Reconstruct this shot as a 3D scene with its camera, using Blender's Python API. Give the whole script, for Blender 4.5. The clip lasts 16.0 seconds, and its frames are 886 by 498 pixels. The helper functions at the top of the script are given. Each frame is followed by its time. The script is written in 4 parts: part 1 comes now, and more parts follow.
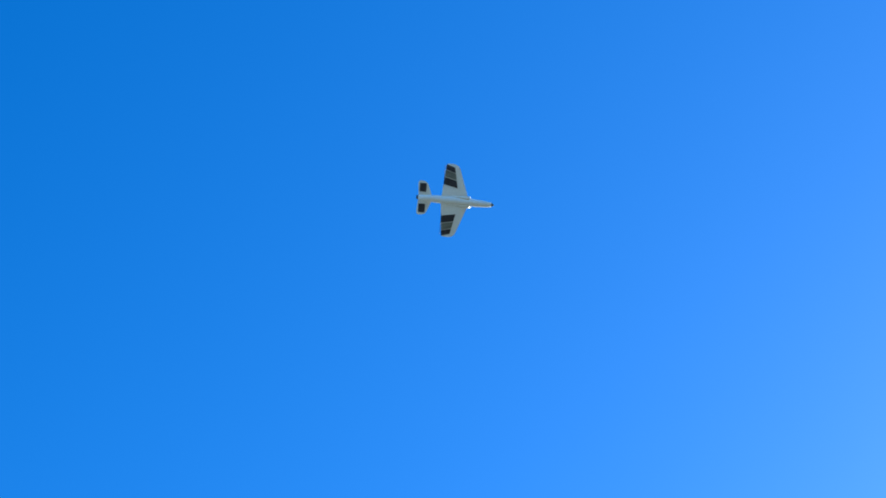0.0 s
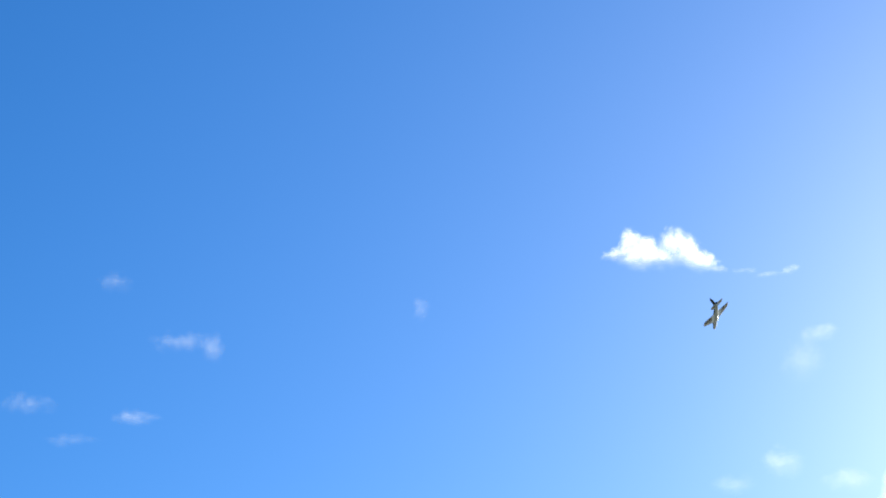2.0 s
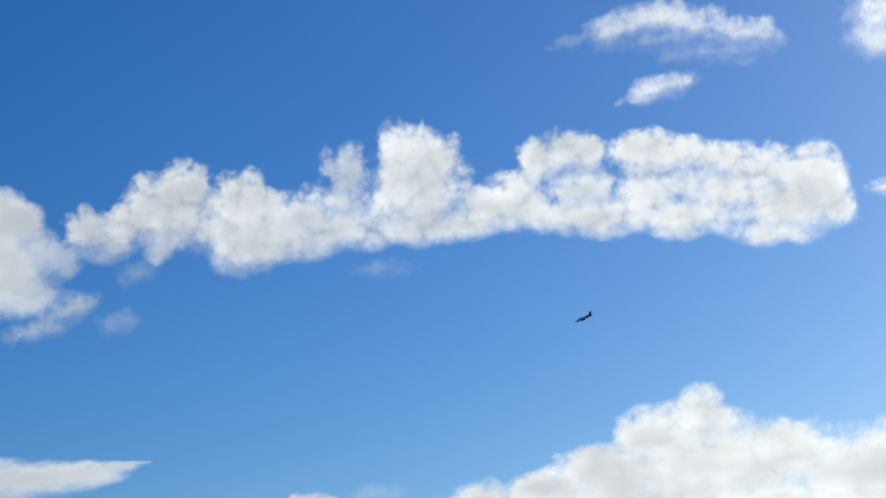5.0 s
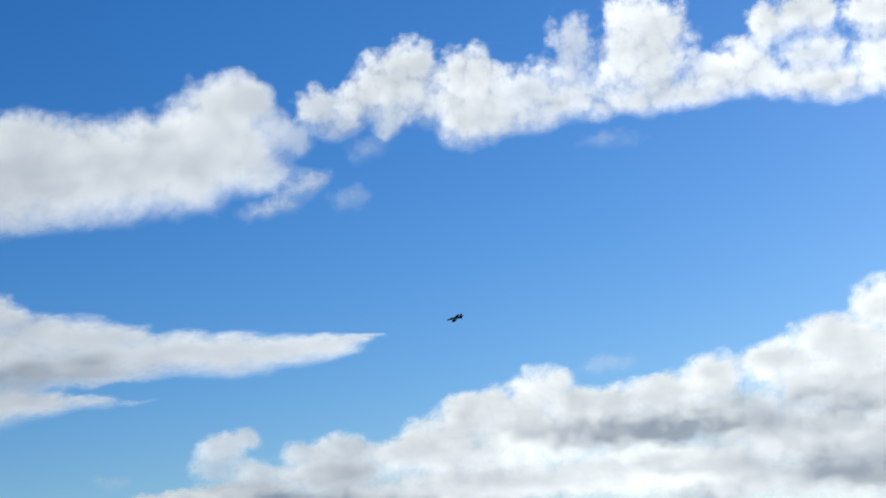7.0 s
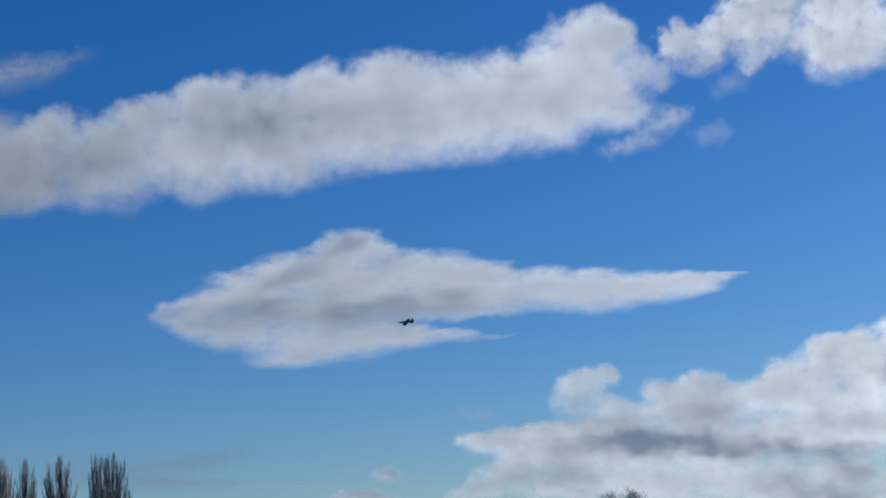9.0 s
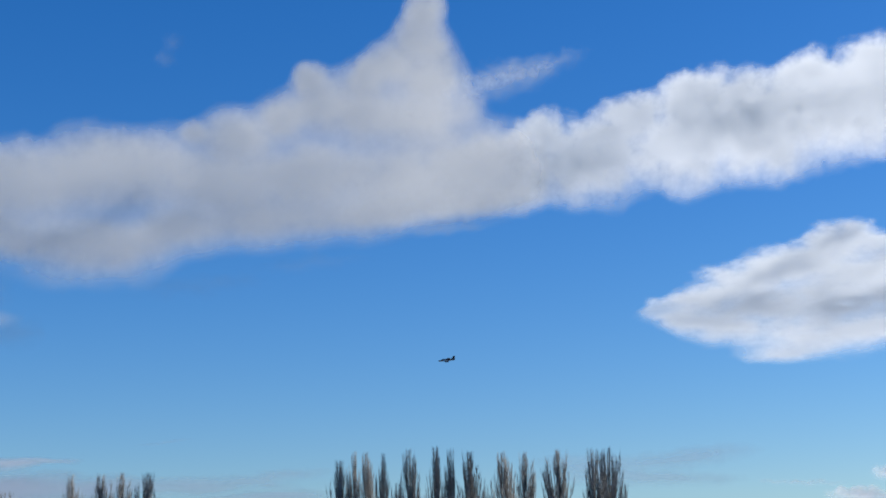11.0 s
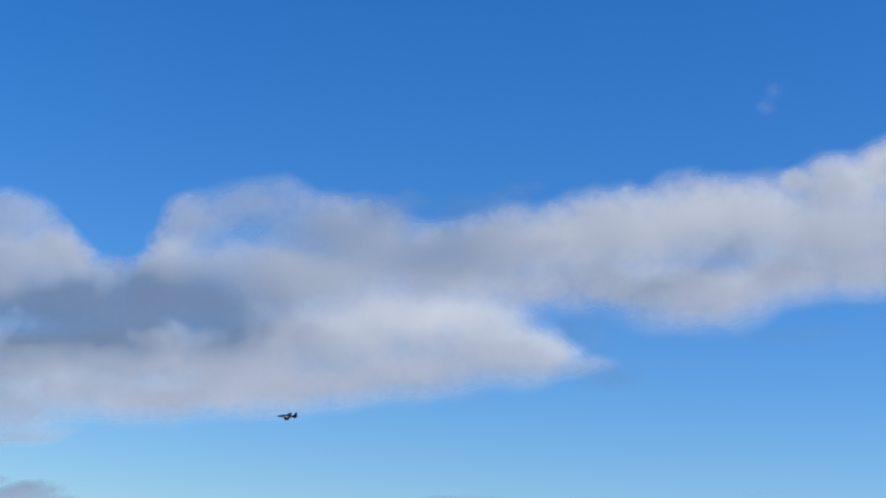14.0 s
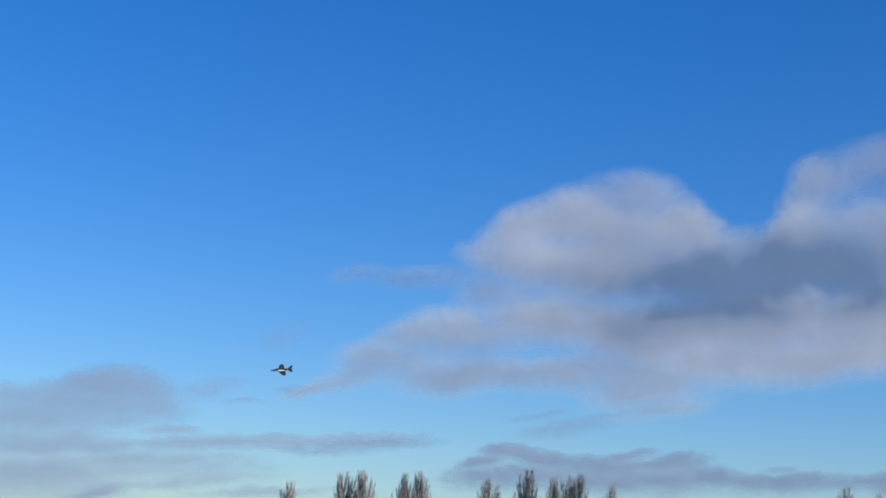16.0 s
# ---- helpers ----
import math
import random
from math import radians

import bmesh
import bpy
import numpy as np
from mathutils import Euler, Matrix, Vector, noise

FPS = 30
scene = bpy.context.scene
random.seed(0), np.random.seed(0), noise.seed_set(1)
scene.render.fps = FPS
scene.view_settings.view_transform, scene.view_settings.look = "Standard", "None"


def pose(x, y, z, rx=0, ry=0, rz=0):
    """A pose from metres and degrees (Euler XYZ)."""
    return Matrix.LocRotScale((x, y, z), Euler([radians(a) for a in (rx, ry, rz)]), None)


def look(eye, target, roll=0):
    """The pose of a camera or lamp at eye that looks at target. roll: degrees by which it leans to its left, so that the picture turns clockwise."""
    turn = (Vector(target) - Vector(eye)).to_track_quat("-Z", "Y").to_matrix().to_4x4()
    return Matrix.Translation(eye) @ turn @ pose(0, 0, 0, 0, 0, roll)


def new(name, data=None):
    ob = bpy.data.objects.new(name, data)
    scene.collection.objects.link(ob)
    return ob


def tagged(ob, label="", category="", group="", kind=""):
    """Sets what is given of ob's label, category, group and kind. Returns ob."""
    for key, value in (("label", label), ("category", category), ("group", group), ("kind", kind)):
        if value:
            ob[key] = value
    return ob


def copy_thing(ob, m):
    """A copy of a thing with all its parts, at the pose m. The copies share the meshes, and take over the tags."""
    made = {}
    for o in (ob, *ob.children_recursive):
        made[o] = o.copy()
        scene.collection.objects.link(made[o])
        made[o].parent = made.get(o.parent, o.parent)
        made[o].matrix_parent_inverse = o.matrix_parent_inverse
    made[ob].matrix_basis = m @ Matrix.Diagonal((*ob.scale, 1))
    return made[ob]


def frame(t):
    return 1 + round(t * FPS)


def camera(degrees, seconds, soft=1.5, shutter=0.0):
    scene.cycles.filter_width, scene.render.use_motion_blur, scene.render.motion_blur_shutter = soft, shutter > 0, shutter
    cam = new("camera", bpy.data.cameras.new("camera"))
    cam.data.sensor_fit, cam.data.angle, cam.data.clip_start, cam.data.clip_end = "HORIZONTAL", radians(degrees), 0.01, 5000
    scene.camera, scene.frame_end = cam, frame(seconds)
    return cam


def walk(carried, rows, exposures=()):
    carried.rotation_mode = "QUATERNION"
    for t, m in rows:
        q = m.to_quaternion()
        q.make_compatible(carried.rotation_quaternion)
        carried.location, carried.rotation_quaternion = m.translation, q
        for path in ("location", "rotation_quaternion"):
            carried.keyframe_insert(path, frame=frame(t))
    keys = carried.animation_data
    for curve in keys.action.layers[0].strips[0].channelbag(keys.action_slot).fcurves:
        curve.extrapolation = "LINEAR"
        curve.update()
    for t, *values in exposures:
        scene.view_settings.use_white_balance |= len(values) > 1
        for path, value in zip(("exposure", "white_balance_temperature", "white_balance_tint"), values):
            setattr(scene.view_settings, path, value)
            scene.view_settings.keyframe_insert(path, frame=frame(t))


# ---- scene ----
EYE = Vector((0.0, 0.0, 1.65))


def ray(azimuth, elevation):
    """The way from the eye: degrees clockwise from +y, and degrees above the horizon."""
    a, e = radians(azimuth), radians(elevation)
    return Vector((math.sin(a) * math.cos(e), math.cos(a) * math.cos(e), math.sin(e)))


def aim(azimuth, elevation, roll):
    return look(EYE, EYE + 100 * ray(azimuth, elevation), roll)


# ---- camera: held in one spot, turned after the model aeroplane ----
cam = camera(29.5, 16.0, soft=1.8)
walk(cam, [
    (0.0, aim(3.00, 54.50, -3.00)),
    (0.5, aim(12.00, 51.00, -4.00)),
    (1.0, aim(14.60, 45.30, -4.50)),
    (1.5, aim(14.24, 38.92, -4.14)),
    (2.0, aim(15.52, 33.36, -5.70)),
    (2.5, aim(18.39, 28.11, -6.55)),
    (3.0, aim(17.47, 24.44, -6.85)),
    (3.5, aim(14.56, 22.24, -6.48)),
    (4.0, aim(13.84, 19.38, -6.52)),
    (4.2, aim(12.64, 18.55, -6.70)),
    (6.3, aim(4.98, 13.88, -6.70)),
    (6.5, aim(4.29, 13.62, -6.51)),
    (7.0, aim(-0.04, 12.68, -6.03)),
    (7.5, aim(-1.67, 12.60, -5.65)),
    (8.0, aim(-3.87, 11.40, -5.04)),
    (8.5, aim(-5.36, 11.13, -4.50)),
    (9.0, aim(-12.69, 11.51, -3.08)),
    (9.5, aim(-15.77, 11.99, -2.49)),
    (10.0, aim(-21.72, 12.01, -1.81)),
    (10.2, aim(-23.86, 12.18, -1.87)),
    (12.3, aim(-37.90, 11.38, 1.92)),
    (12.5, aim(-40.00, 11.60, 2.40)),
    (13.0, aim(-45.34, 11.04, 2.88)),
    (13.5, aim(-47.85, 11.47, 3.06)),
    (14.0, aim(-50.32, 13.12, 3.91)),
    (14.5, aim(-55.76, 11.39, 3.06)),
    (15.0, aim(-62.02, 11.26, 2.85)),
    (15.5, aim(-64.83, 11.42, 2.84)),
    (16.0, aim(-71.86, 10.68, 3.36)),
], [(0.0, 1.70, 6250, -4), (0.5, 2.07, 7200, 0), (1.0, 2.27, 7900, 0), (1.5, 1.48, 7250, 0), (2.0, 1.25, 7550, 0), (2.5, 0.83, 7350, -2), (3.5, 0.50, 6950, -2), (4.0, 0.02, 6750, 0), (4.2, -0.02, 6650, 2),
    (6.5, 0.20, 6550, 4), (7.5, 0.25, 6450, 4), (8.0, 0.20, 6350, 5), (8.5, 0.00, 6150, 6), (9.0, -0.20, 5950, 7), (9.5, 0.25, 6150, 6), (10.2, 0.40, 6250, 7), (12.5, 0.55, 6250, 10), (13.5, 0.57, 6250, 10), (14.0, 0.72, 6450, 10), (14.5, 0.67, 6450, 10), (15.0, 0.65, 6350, 10), (15.5, 0.55, 6250, 10), (16.0, 0.45, 6050, 10)])

# ---- sky and sun ----
SUN_AZ, SUN_EL = 48.0, 22.0
world = bpy.data.worlds.new("world")
scene.world = world
world.use_nodes = True
wn, wl = world.node_tree.nodes, world.node_tree.links
wn.clear()
sky = wn.new("ShaderNodeTexSky")
sky.sky_type = "NISHITA"
sky.sun_disc = False
sky.sun_elevation, sky.sun_rotation = radians(SUN_EL), radians(SUN_AZ)
sky.air_density, sky.dust_density, sky.ozone_density = 1.0, 0.45, 5.5
tone = wn.new("ShaderNodeHueSaturation")
tone.inputs["Hue"].default_value, tone.inputs["Saturation"].default_value = 0.5105, 1.24
backlight = wn.new("ShaderNodeBackground")
backlight.inputs["Strength"].default_value = 0.1
wout = wn.new("ShaderNodeOutputWorld")
wl.new(sky.outputs[0], tone.inputs["Color"])
wl.new(tone.outputs[0], backlight.inputs["Color"])
wl.new(backlight.outputs[0], wout.inputs["Surface"])

sun = new("sun", bpy.data.lights.new("sun", "SUN"))
sun.data.energy, sun.data.angle, sun.data.color = 3.75, radians(0.55), (1.0, 0.955, 0.88)
sun.matrix_world = look(EYE + 300 * ray(SUN_AZ, SUN_EL), EYE)


# ---- materials ----
def material(name):
    m = bpy.data.materials.new(name)
    m.use_nodes = True
    n, l = m.node_tree.nodes, m.node_tree.links
    return m, n, l, n["Principled BSDF"]


def noise_node(n, l, scale, detail=4.0, rough=0.55, coord="Object"):
    tc, tx = n.new("ShaderNodeTexCoord"), n.new("ShaderNodeTexNoise")
    tx.inputs["Scale"].default_value, tx.inputs["Detail"].default_value = scale, detail
    tx.inputs["Roughness"].default_value = rough
    l.new(tc.outputs[coord], tx.inputs["Vector"])
    return tx


def ramp(n, l, source, stops):
    r = n.new("ShaderNodeValToRGB")
    while len(r.color_ramp.elements) < len(stops):
        r.color_ramp.elements.new(0.5)
    for el, (p, c) in zip(r.color_ramp.elements, stops):
        el.position, el.color = p, (*c, 1)
    l.new(source, r.inputs["Fac"])
    return r


def rough_surface(name, dark, light, scale, bump=0.3, fine=8.0, roughness=0.85):
    """A dull surface with broad stains, fine grain and relief."""
    m, n, l, p = material(name)
    broad, grain = noise_node(n, l, scale, 5), noise_node(n, l, scale * fine, 3)
    mix = n.new("ShaderNodeMath")
    mix.operation = "MULTIPLY_ADD"
    mix.inputs[1].default_value = 0.45
    l.new(grain.outputs["Fac"], mix.inputs[0])
    half = n.new("ShaderNodeMath")
    half.operation = "MULTIPLY"
    half.inputs[1].default_value = 0.55
    l.new(broad.outputs["Fac"], half.inputs[0])
    l.new(half.outputs[0], mix.inputs[2])
    r = ramp(n, l, mix.outputs[0], [(0.36, dark), (0.64, light)])
    l.new(r.outputs[0], p.inputs["Base Color"])
    p.inputs["Roughness"].default_value = roughness
    b = n.new("ShaderNodeBump")
    b.inputs["Strength"].default_value, b.inputs["Distance"].default_value = bump, 0.02
    l.new(grain.outputs["Fac"], b.inputs["Height"])
    l.new(b.outputs[0], p.inputs["Normal"])
    return m


def cloud_material(name, edge, fine, thin, dense, grain=0.3, white=(0.94, 0.94, 0.94)):
    """Water droplets: thin parts pass the sunlight on, dense ones hold it back and scatter skylight (SOFT: the
    reverse), which draws in grey shade; the rim thins out to clear air.
    """
    m, n, l, p = material(name)
    n.remove(p)
    out = n["Material Output"]
    thick, spread, mass_shade = n.new("ShaderNodeAttribute"), n.new("ShaderNodeAttribute"), n.new("ShaderNodeAttribute")
    thick.attribute_name, spread.attribute_name, mass_shade.attribute_name = "thick", "spread", "mass_shade"
    tx = noise_node(n, l, fine, 6, 0.6, "Object")
    mad, add, al = n.new("ShaderNodeMath"), n.new("ShaderNodeMath"), n.new("ShaderNodeMath")
    mad.operation, al.operation = "MULTIPLY_ADD", "MULTIPLY"
    mad.inputs[1].default_value, mad.inputs[2].default_value = grain, -grain / 2
    l.new(tx.outputs["Fac"], mad.inputs[0])
    l.new(thick.outputs["Fac"], add.inputs[0])
    l.new(mad.outputs[0], add.inputs[1])
    mr, tr = n.new("ShaderNodeMapRange"), n.new("ShaderNodeMapRange")
    mr.interpolation_type = "SMOOTHSTEP"
    tr.inputs["From Max"].default_value = 2.0
    mr.inputs["From Max"].default_value = edge
    l.new(add.outputs[0], mr.inputs["Value"])
    l.new(mr.outputs[0], al.inputs[0])
    l.new(spread.outputs["Fac"], al.inputs[1])
    tr.inputs["To Min"].default_value, tr.inputs["To Max"].default_value = thin, dense
    l.new(mass_shade.outputs["Fac"], tr.inputs["Value"])
    bump = n.new("ShaderNodeBump")
    bump.inputs["Strength"].default_value, bump.inputs["Distance"].default_value = 0.07, 8.0
    l.new(tx.outputs["Fac"], bump.inputs["Height"])
    dif, tra, clear = n.new("ShaderNodeBsdfDiffuse"), n.new("ShaderNodeBsdfTranslucent"), n.new("ShaderNodeBsdfTransparent")
    for b in (dif, tra):
        b.inputs["Color"].default_value = (*white, 1)
        l.new(bump.outputs[0], b.inputs["Normal"])
    body, whole = n.new("ShaderNodeMixShader"), n.new("ShaderNodeMixShader")
    l.new(tr.outputs[0], body.inputs[0])
    l.new(dif.outputs[0], body.inputs[1])
    l.new(tra.outputs[0], body.inputs[2])
    l.new(al.outputs[0], whole.inputs[0])
    l.new(clear.outputs[0], whole.inputs[1])
    l.new(body.outputs[0], whole.inputs[2])
    l.new(whole.outputs[0], out.inputs["Surface"])
    return m, edge


CRISP = cloud_material("cloud_crisp", 1.3, 0.016, 0.82, 0.15, 0.22)
FLUFF = cloud_material("cloud_fluff", 2.8, 0.02, 0.9, 0.4, 0.8)
BANKED = cloud_material("cloud_bank", 1.2, 0.014, 0.94, 0.22, 0.28)
# range reversed to turn dense spots grey; ambient shade put into the lower albedo
SOFT = cloud_material("cloud_soft", 1.7, 0.012, 0.08, 0.88, 0.25, (0.84, 0.83, 0.83))
VEIL = cloud_material("cloud_veil", 1.4, 0.010, 0.92, 0.22, 0.35)
THIN = cloud_material("cloud_thin", 3.4, 0.018, 0.85, 0.4, 1.2)
# white clouds tinted dark and bluish: distance haze and cloud shadow in the albedo
SLATE = cloud_material("cloud_slate", 2.0, 0.012, 0.7, 0.35, 0.5, (0.68, 0.74, 0.81))
DUSK = cloud_material("cloud_dusky", 1.9, 0.014, 0.5, 0.15, 0.6, (0.42, 0.49, 0.61))
GRASS = rough_surface("grass", (0.055, 0.056, 0.034), (0.13, 0.125, 0.085), 0.15, 0.5, 30)
BARK = rough_surface("poplar_bark", (0.10, 0.09, 0.075), (0.30, 0.27, 0.23), 1.5, 0.6)
TWIG = rough_surface("poplar_twig", (0.07, 0.066, 0.06), (0.42, 0.395, 0.355), 0.8, 0.2)
TILE = rough_surface("roof_tile", (0.035, 0.03, 0.03), (0.085, 0.07, 0.065), 0.9, 0.5)
BRICK = rough_surface("house_brick", (0.16, 0.08, 0.055), (0.30, 0.17, 0.12), 1.6, 0.5)
CLAY = rough_surface("chimney_clay", (0.20, 0.09, 0.05), (0.34, 0.17, 0.10), 3.0, 0.3)
LEAF = rough_surface("evergreen_leaf", (0.018, 0.03, 0.012), (0.06, 0.085, 0.035), 1.2, 0.3)


# ---- meshes ----
def mesh_object(name, verts, faces, mat, parent=None, label="", smooth=False):
    me = bpy.data.meshes.new(name)
    me.from_pydata([tuple(v) for v in verts], [], [tuple(q) for q in faces])
    me.update()
    me.materials.append(mat)
    if smooth:
        me.polygons.foreach_set("use_smooth", [True] * len(me.polygons))
    ob = new(name, me)
    if parent:
        ob.parent = parent
    if label:
        tagged(ob, label)
    return ob


def part(name, bm, mat, parent, label="", smooth=False):
    me = bpy.data.meshes.new(name)
    bm.normal_update()
    bm.to_mesh(me)
    bm.free()
    me.materials.append(mat)
    if smooth:
        me.polygons.foreach_set("use_smooth", [True] * len(me.polygons))
    ob = new(name, me)
    ob.parent = parent
    if label:
        tagged(ob, label)
    return ob


def thing(name, m, label, category, group="", kind=""):
    ob = new(name)
    ob.matrix_world = m
    return tagged(ob, label, category, group, kind)


# ---- ground, out to the horizon ----
def build_ground():
    verts, faces = [(0, 0, 0)], []
    radii, seg = [15, 40, 90, 180, 350, 700, 1500, 3000, 4900], 72
    for r in radii:
        for k in range(seg):
            a = 2 * math.pi * k / seg
            z = 0.0 if r < 100 else 0.6 * noise.noise(Vector((r * math.cos(a) / 130, r * math.sin(a) / 130, 3.1)))
            verts.append((r * math.cos(a), r * math.sin(a), min(z, 0.3)))
    for k in range(seg):
        faces.append((0, 1 + k, 1 + (k + 1) % seg))
    for i in range(len(radii) - 1):
        for k in range(seg):
            a, b = 1 + i * seg + k, 1 + i * seg + (k + 1) % seg
            faces.append((a, a + seg, b + seg, b))
    ob = mesh_object("ground", verts, faces, GRASS, smooth=True)
    tagged(ob, "rough dull green winter grass of an open field", "ground", kind="structure")


build_ground()


# ---- clouds ----
def lattice(seed):
    g = np.random.default_rng(seed)
    a = g.uniform(0, 2 * np.pi, (256, 256))
    return np.cos(a), np.sin(a), g.uniform(0, 1, (256, 256)), g.uniform(0, 1, (256, 256))


def perlin(x, y, grid):
    gx, gy = grid[:2]
    xi, yi = np.floor(x).astype(int), np.floor(y).astype(int)
    fx, fy = x - xi, y - yi
    u, v = fx * fx * fx * (fx * (fx * 6 - 15) + 10), fy * fy * fy * (fy * (fy * 6 - 15) + 10)

    def corner(i, j):
        a, b = (xi + i) & 255, (yi + j) & 255
        return gx[a, b] * (fx - i) + gy[a, b] * (fy - j)
    top = corner(0, 0) * (1 - u) + corner(1, 0) * u
    low = corner(0, 1) * (1 - u) + corner(1, 1) * u
    return (top * (1 - v) + low * v) * 1.5


def fractal(x, y, grid, octaves, gain=0.5):
    total, amp, size = 0, 1.0, 0.0
    for k in range(octaves):
        total = total + amp * perlin(x * 2 ** k + 17.3 * k, y * 2 ** k + 5.1 * k, grid)
        size, amp = size + amp, amp * gain
    return total / size


def domes(x, y, grid):
    """Round swellings with sharp creases between them, like the head of a cauliflower."""
    xi, yi = np.floor(x).astype(int), np.floor(y).astype(int)
    near = np.full(x.shape, 9.0)
    for i in (-1, 0, 1):
        for j in (-1, 0, 1):
            a, b = (xi + i) & 255, (yi + j) & 255
            near = np.minimum(near, (xi + i + grid[2][a, b] - x) ** 2 + (yi + j + grid[3][a, b] - y) ** 2)
    return 1 - np.minimum(near, 1.0) * 1.35


def swell(x, y, grid, octaves=4, gain=0.55):
    total, amp, size = 0, 1.0, 0.0
    for k in range(octaves):
        total = total + amp * domes(x * 2.1 ** k + 7.7 * k, y * 2.1 ** k + 3.9 * k, grid)
        size, amp = size + amp, amp * gain
    return total / size - 0.55


def cloud(name, label, puffs, distance, stuff, seed, step=0.05, ragged=0.75, puffy=0.5, fray=0.5, lump=0.04, freq=0.0, stretch=1.0, depth=0.22, band=0.25, fade=0.7, turn=0.0, fill=0.0, cap=1.2, wall=None, dense=(), bright=(), gaps=()):
    """One cloud: a lumpy relief, far off, grown over soft heaps (azimuth, elevation, half width, half height, tilt,
    cover), in degrees.
    dense, bright: places painted grey as if shaded, or white as if sunlit, by the light let through; gaps: torn open."""
    mat, edge = stuff
    p = np.array(puffs)
    mid_el = radians(float(p[:, 1].mean()))
    c = math.cos(mid_el)
    px, py = p[:, 0] * c, p[:, 1]
    reach = np.maximum(p[:, 2], p[:, 3]) * 1.5 + 0.3
    x0, x1, y0, y1 = (px - reach).min(), (px + reach).max(), (py - reach).min(), (py + reach).max()
    nx, ny = int((x1 - x0) / step) + 2, int((y1 - y0) / step) + 2
    X, Y = np.meshgrid(x0 + step * np.arange(nx), y0 + step * np.arange(ny))
    g = lattice(seed)
    size = np.sqrt(p[:, 2] * p[:, 3]).mean()
    freq = freq or 0.85 / size
    fx, fy = X * freq / stretch, Y * freq
    wx = X + 0.34 * size * stretch * ragged * fractal(fx * 1.3 + 40, fy * 1.3, g, 6)
    wy = Y + 0.34 * size * ragged * fractal(fx * 1.3, fy * 1.3 + 70, g, 6)
    mx, my = 0.5 * (X + wx), 0.5 * (Y + wy)
    bx, by = X + 2.2 * (wx - X), Y + 2.2 * (wy - Y)
    lobes = swell(mx * freq * 1.5 / stretch, my * freq * 1.5, g)
    total, cover, weight, high, under = np.zeros_like(X), np.zeros_like(X), np.full_like(X, 1e-15), np.zeros_like(X), np.zeros_like(X)

    def spot(az, el, hw, hh, tilt, x, y):
        t, qx = radians(tilt), az * c
        return ((x - qx) * math.cos(t) + (y - el) * math.sin(t)) / hw, ((y - el) * math.cos(t) - (x - qx) * math.sin(t)) / hh

    for az, el, hw, hh, tilt, full in puffs:
        u, v = spot(az, el, hw, hh, tilt, wx, wy)
        q = u * u + v * v
        total = total + np.exp(np.clip(-3.5 * q, -60, 0))
        w = np.exp(np.clip(-2.2 * q, -40, 0))
        cover, weight = cover + w * full, weight + w
        under = under + w * np.clip(-v, 0, 1.2)
        u, v = spot(az, el, hw, hh, tilt, X + 0.2 * (wx - X), Y + 0.2 * (wy - Y))
        high = high + (min(hw, hh * 1.6) * np.exp(-0.9 * (u * u + v * v))) ** 3
    high = np.cbrt(high)
    env = 0.8 + fill + 0.5 * edge + np.log(total + 1e-26) / 3.5
    soft = fractal(fx * 0.8 + 9, fy * 0.8 + 3, g, 7, 0.62)
    torn = fractal(fx * 2.3 + 51, fy * 2.3 + 23, g, 6, 0.66)
    body = np.clip(cover / weight, 0, 1)
    thick = np.clip(env, -4, cap * edge) - 0.45 * edge * (1 - body) + ragged * soft + (fray * torn + puffy * 1.6 * lobes) * (1 - 0.65 * np.clip(1.4 * under / weight, 0, 1))
    streak = fractal(X * freq * 0.22 + 31, Y * freq * 0.9 + 11, g, 4)
    # depth and streaks, plus drawn-in shading: creases between lobes greyer, crowns whiter
    mass_shade = np.clip(0.75 * (env - 0.2 * edge) + band * 2.2 * streak + 0.5 * soft - puffy * lobes, 0, 1)
    # grey shade painted in at the listed spots, sunlit white at the bright ones
    for az, el, hw, hh, tilt, much in dense:
        u, v = spot(az, el, hw, hh, tilt, bx, by)
        mass_shade = mass_shade + 0.95 * much * np.exp(-(u * u + v * v) * 0.7) * np.clip(1 + 0.7 * soft + 0.4 * fray * torn, 0, 2)
    for az, el, hw, hh, tilt, much in bright:
        u, v = spot(az, el, hw, hh, tilt, bx, by)
        mass_shade = mass_shade * (1 - np.minimum(much * np.exp(-(u * u + v * v) * 0.9), 1.0))
    for az, el, hw, hh, tilt, much in gaps:
        u, v = spot(az, el, hw, hh, tilt, bx, by)
        thick = thick - 0.5 * edge * much * np.exp(-(u * u + v * v) * 0.6) * np.clip(1 - 1.2 * soft - fray * torn, 0, 2)
    thick = np.where(thick > 0, thick / (1 + fade * under / weight), thick)
    mass_shade = np.clip(mass_shade, 0, 2)
    metre = distance * math.pi / 180
    relief = depth * metre * (0.8 * high + size * (lump * lobes + 0.3 * band * streak) * np.clip(env / edge, 0, 1))
    keep = thick > -0.3
    A, E = np.radians(X / c), np.radians(Y)
    if wall is None:
        R = (distance - relief) * np.exp(math.tan(radians(turn)) * np.radians(X - X.mean()) / c)
    else:
        R = (distance - relief) / np.cos(A + math.pi - radians(wall))
    co = np.stack([R * np.sin(A) * np.cos(E), R * np.cos(A) * np.cos(E), R * np.sin(E) + EYE.z], -1).reshape(-1, 3)
    i = np.arange(nx * ny).reshape(ny, nx)
    quads = np.stack([i[:-1, :-1], i[:-1, 1:], i[1:, 1:], i[1:, :-1]], -1).reshape(-1, 4)
    quads = quads[keep.reshape(-1)[quads].any(1)]
    used = np.unique(quads)
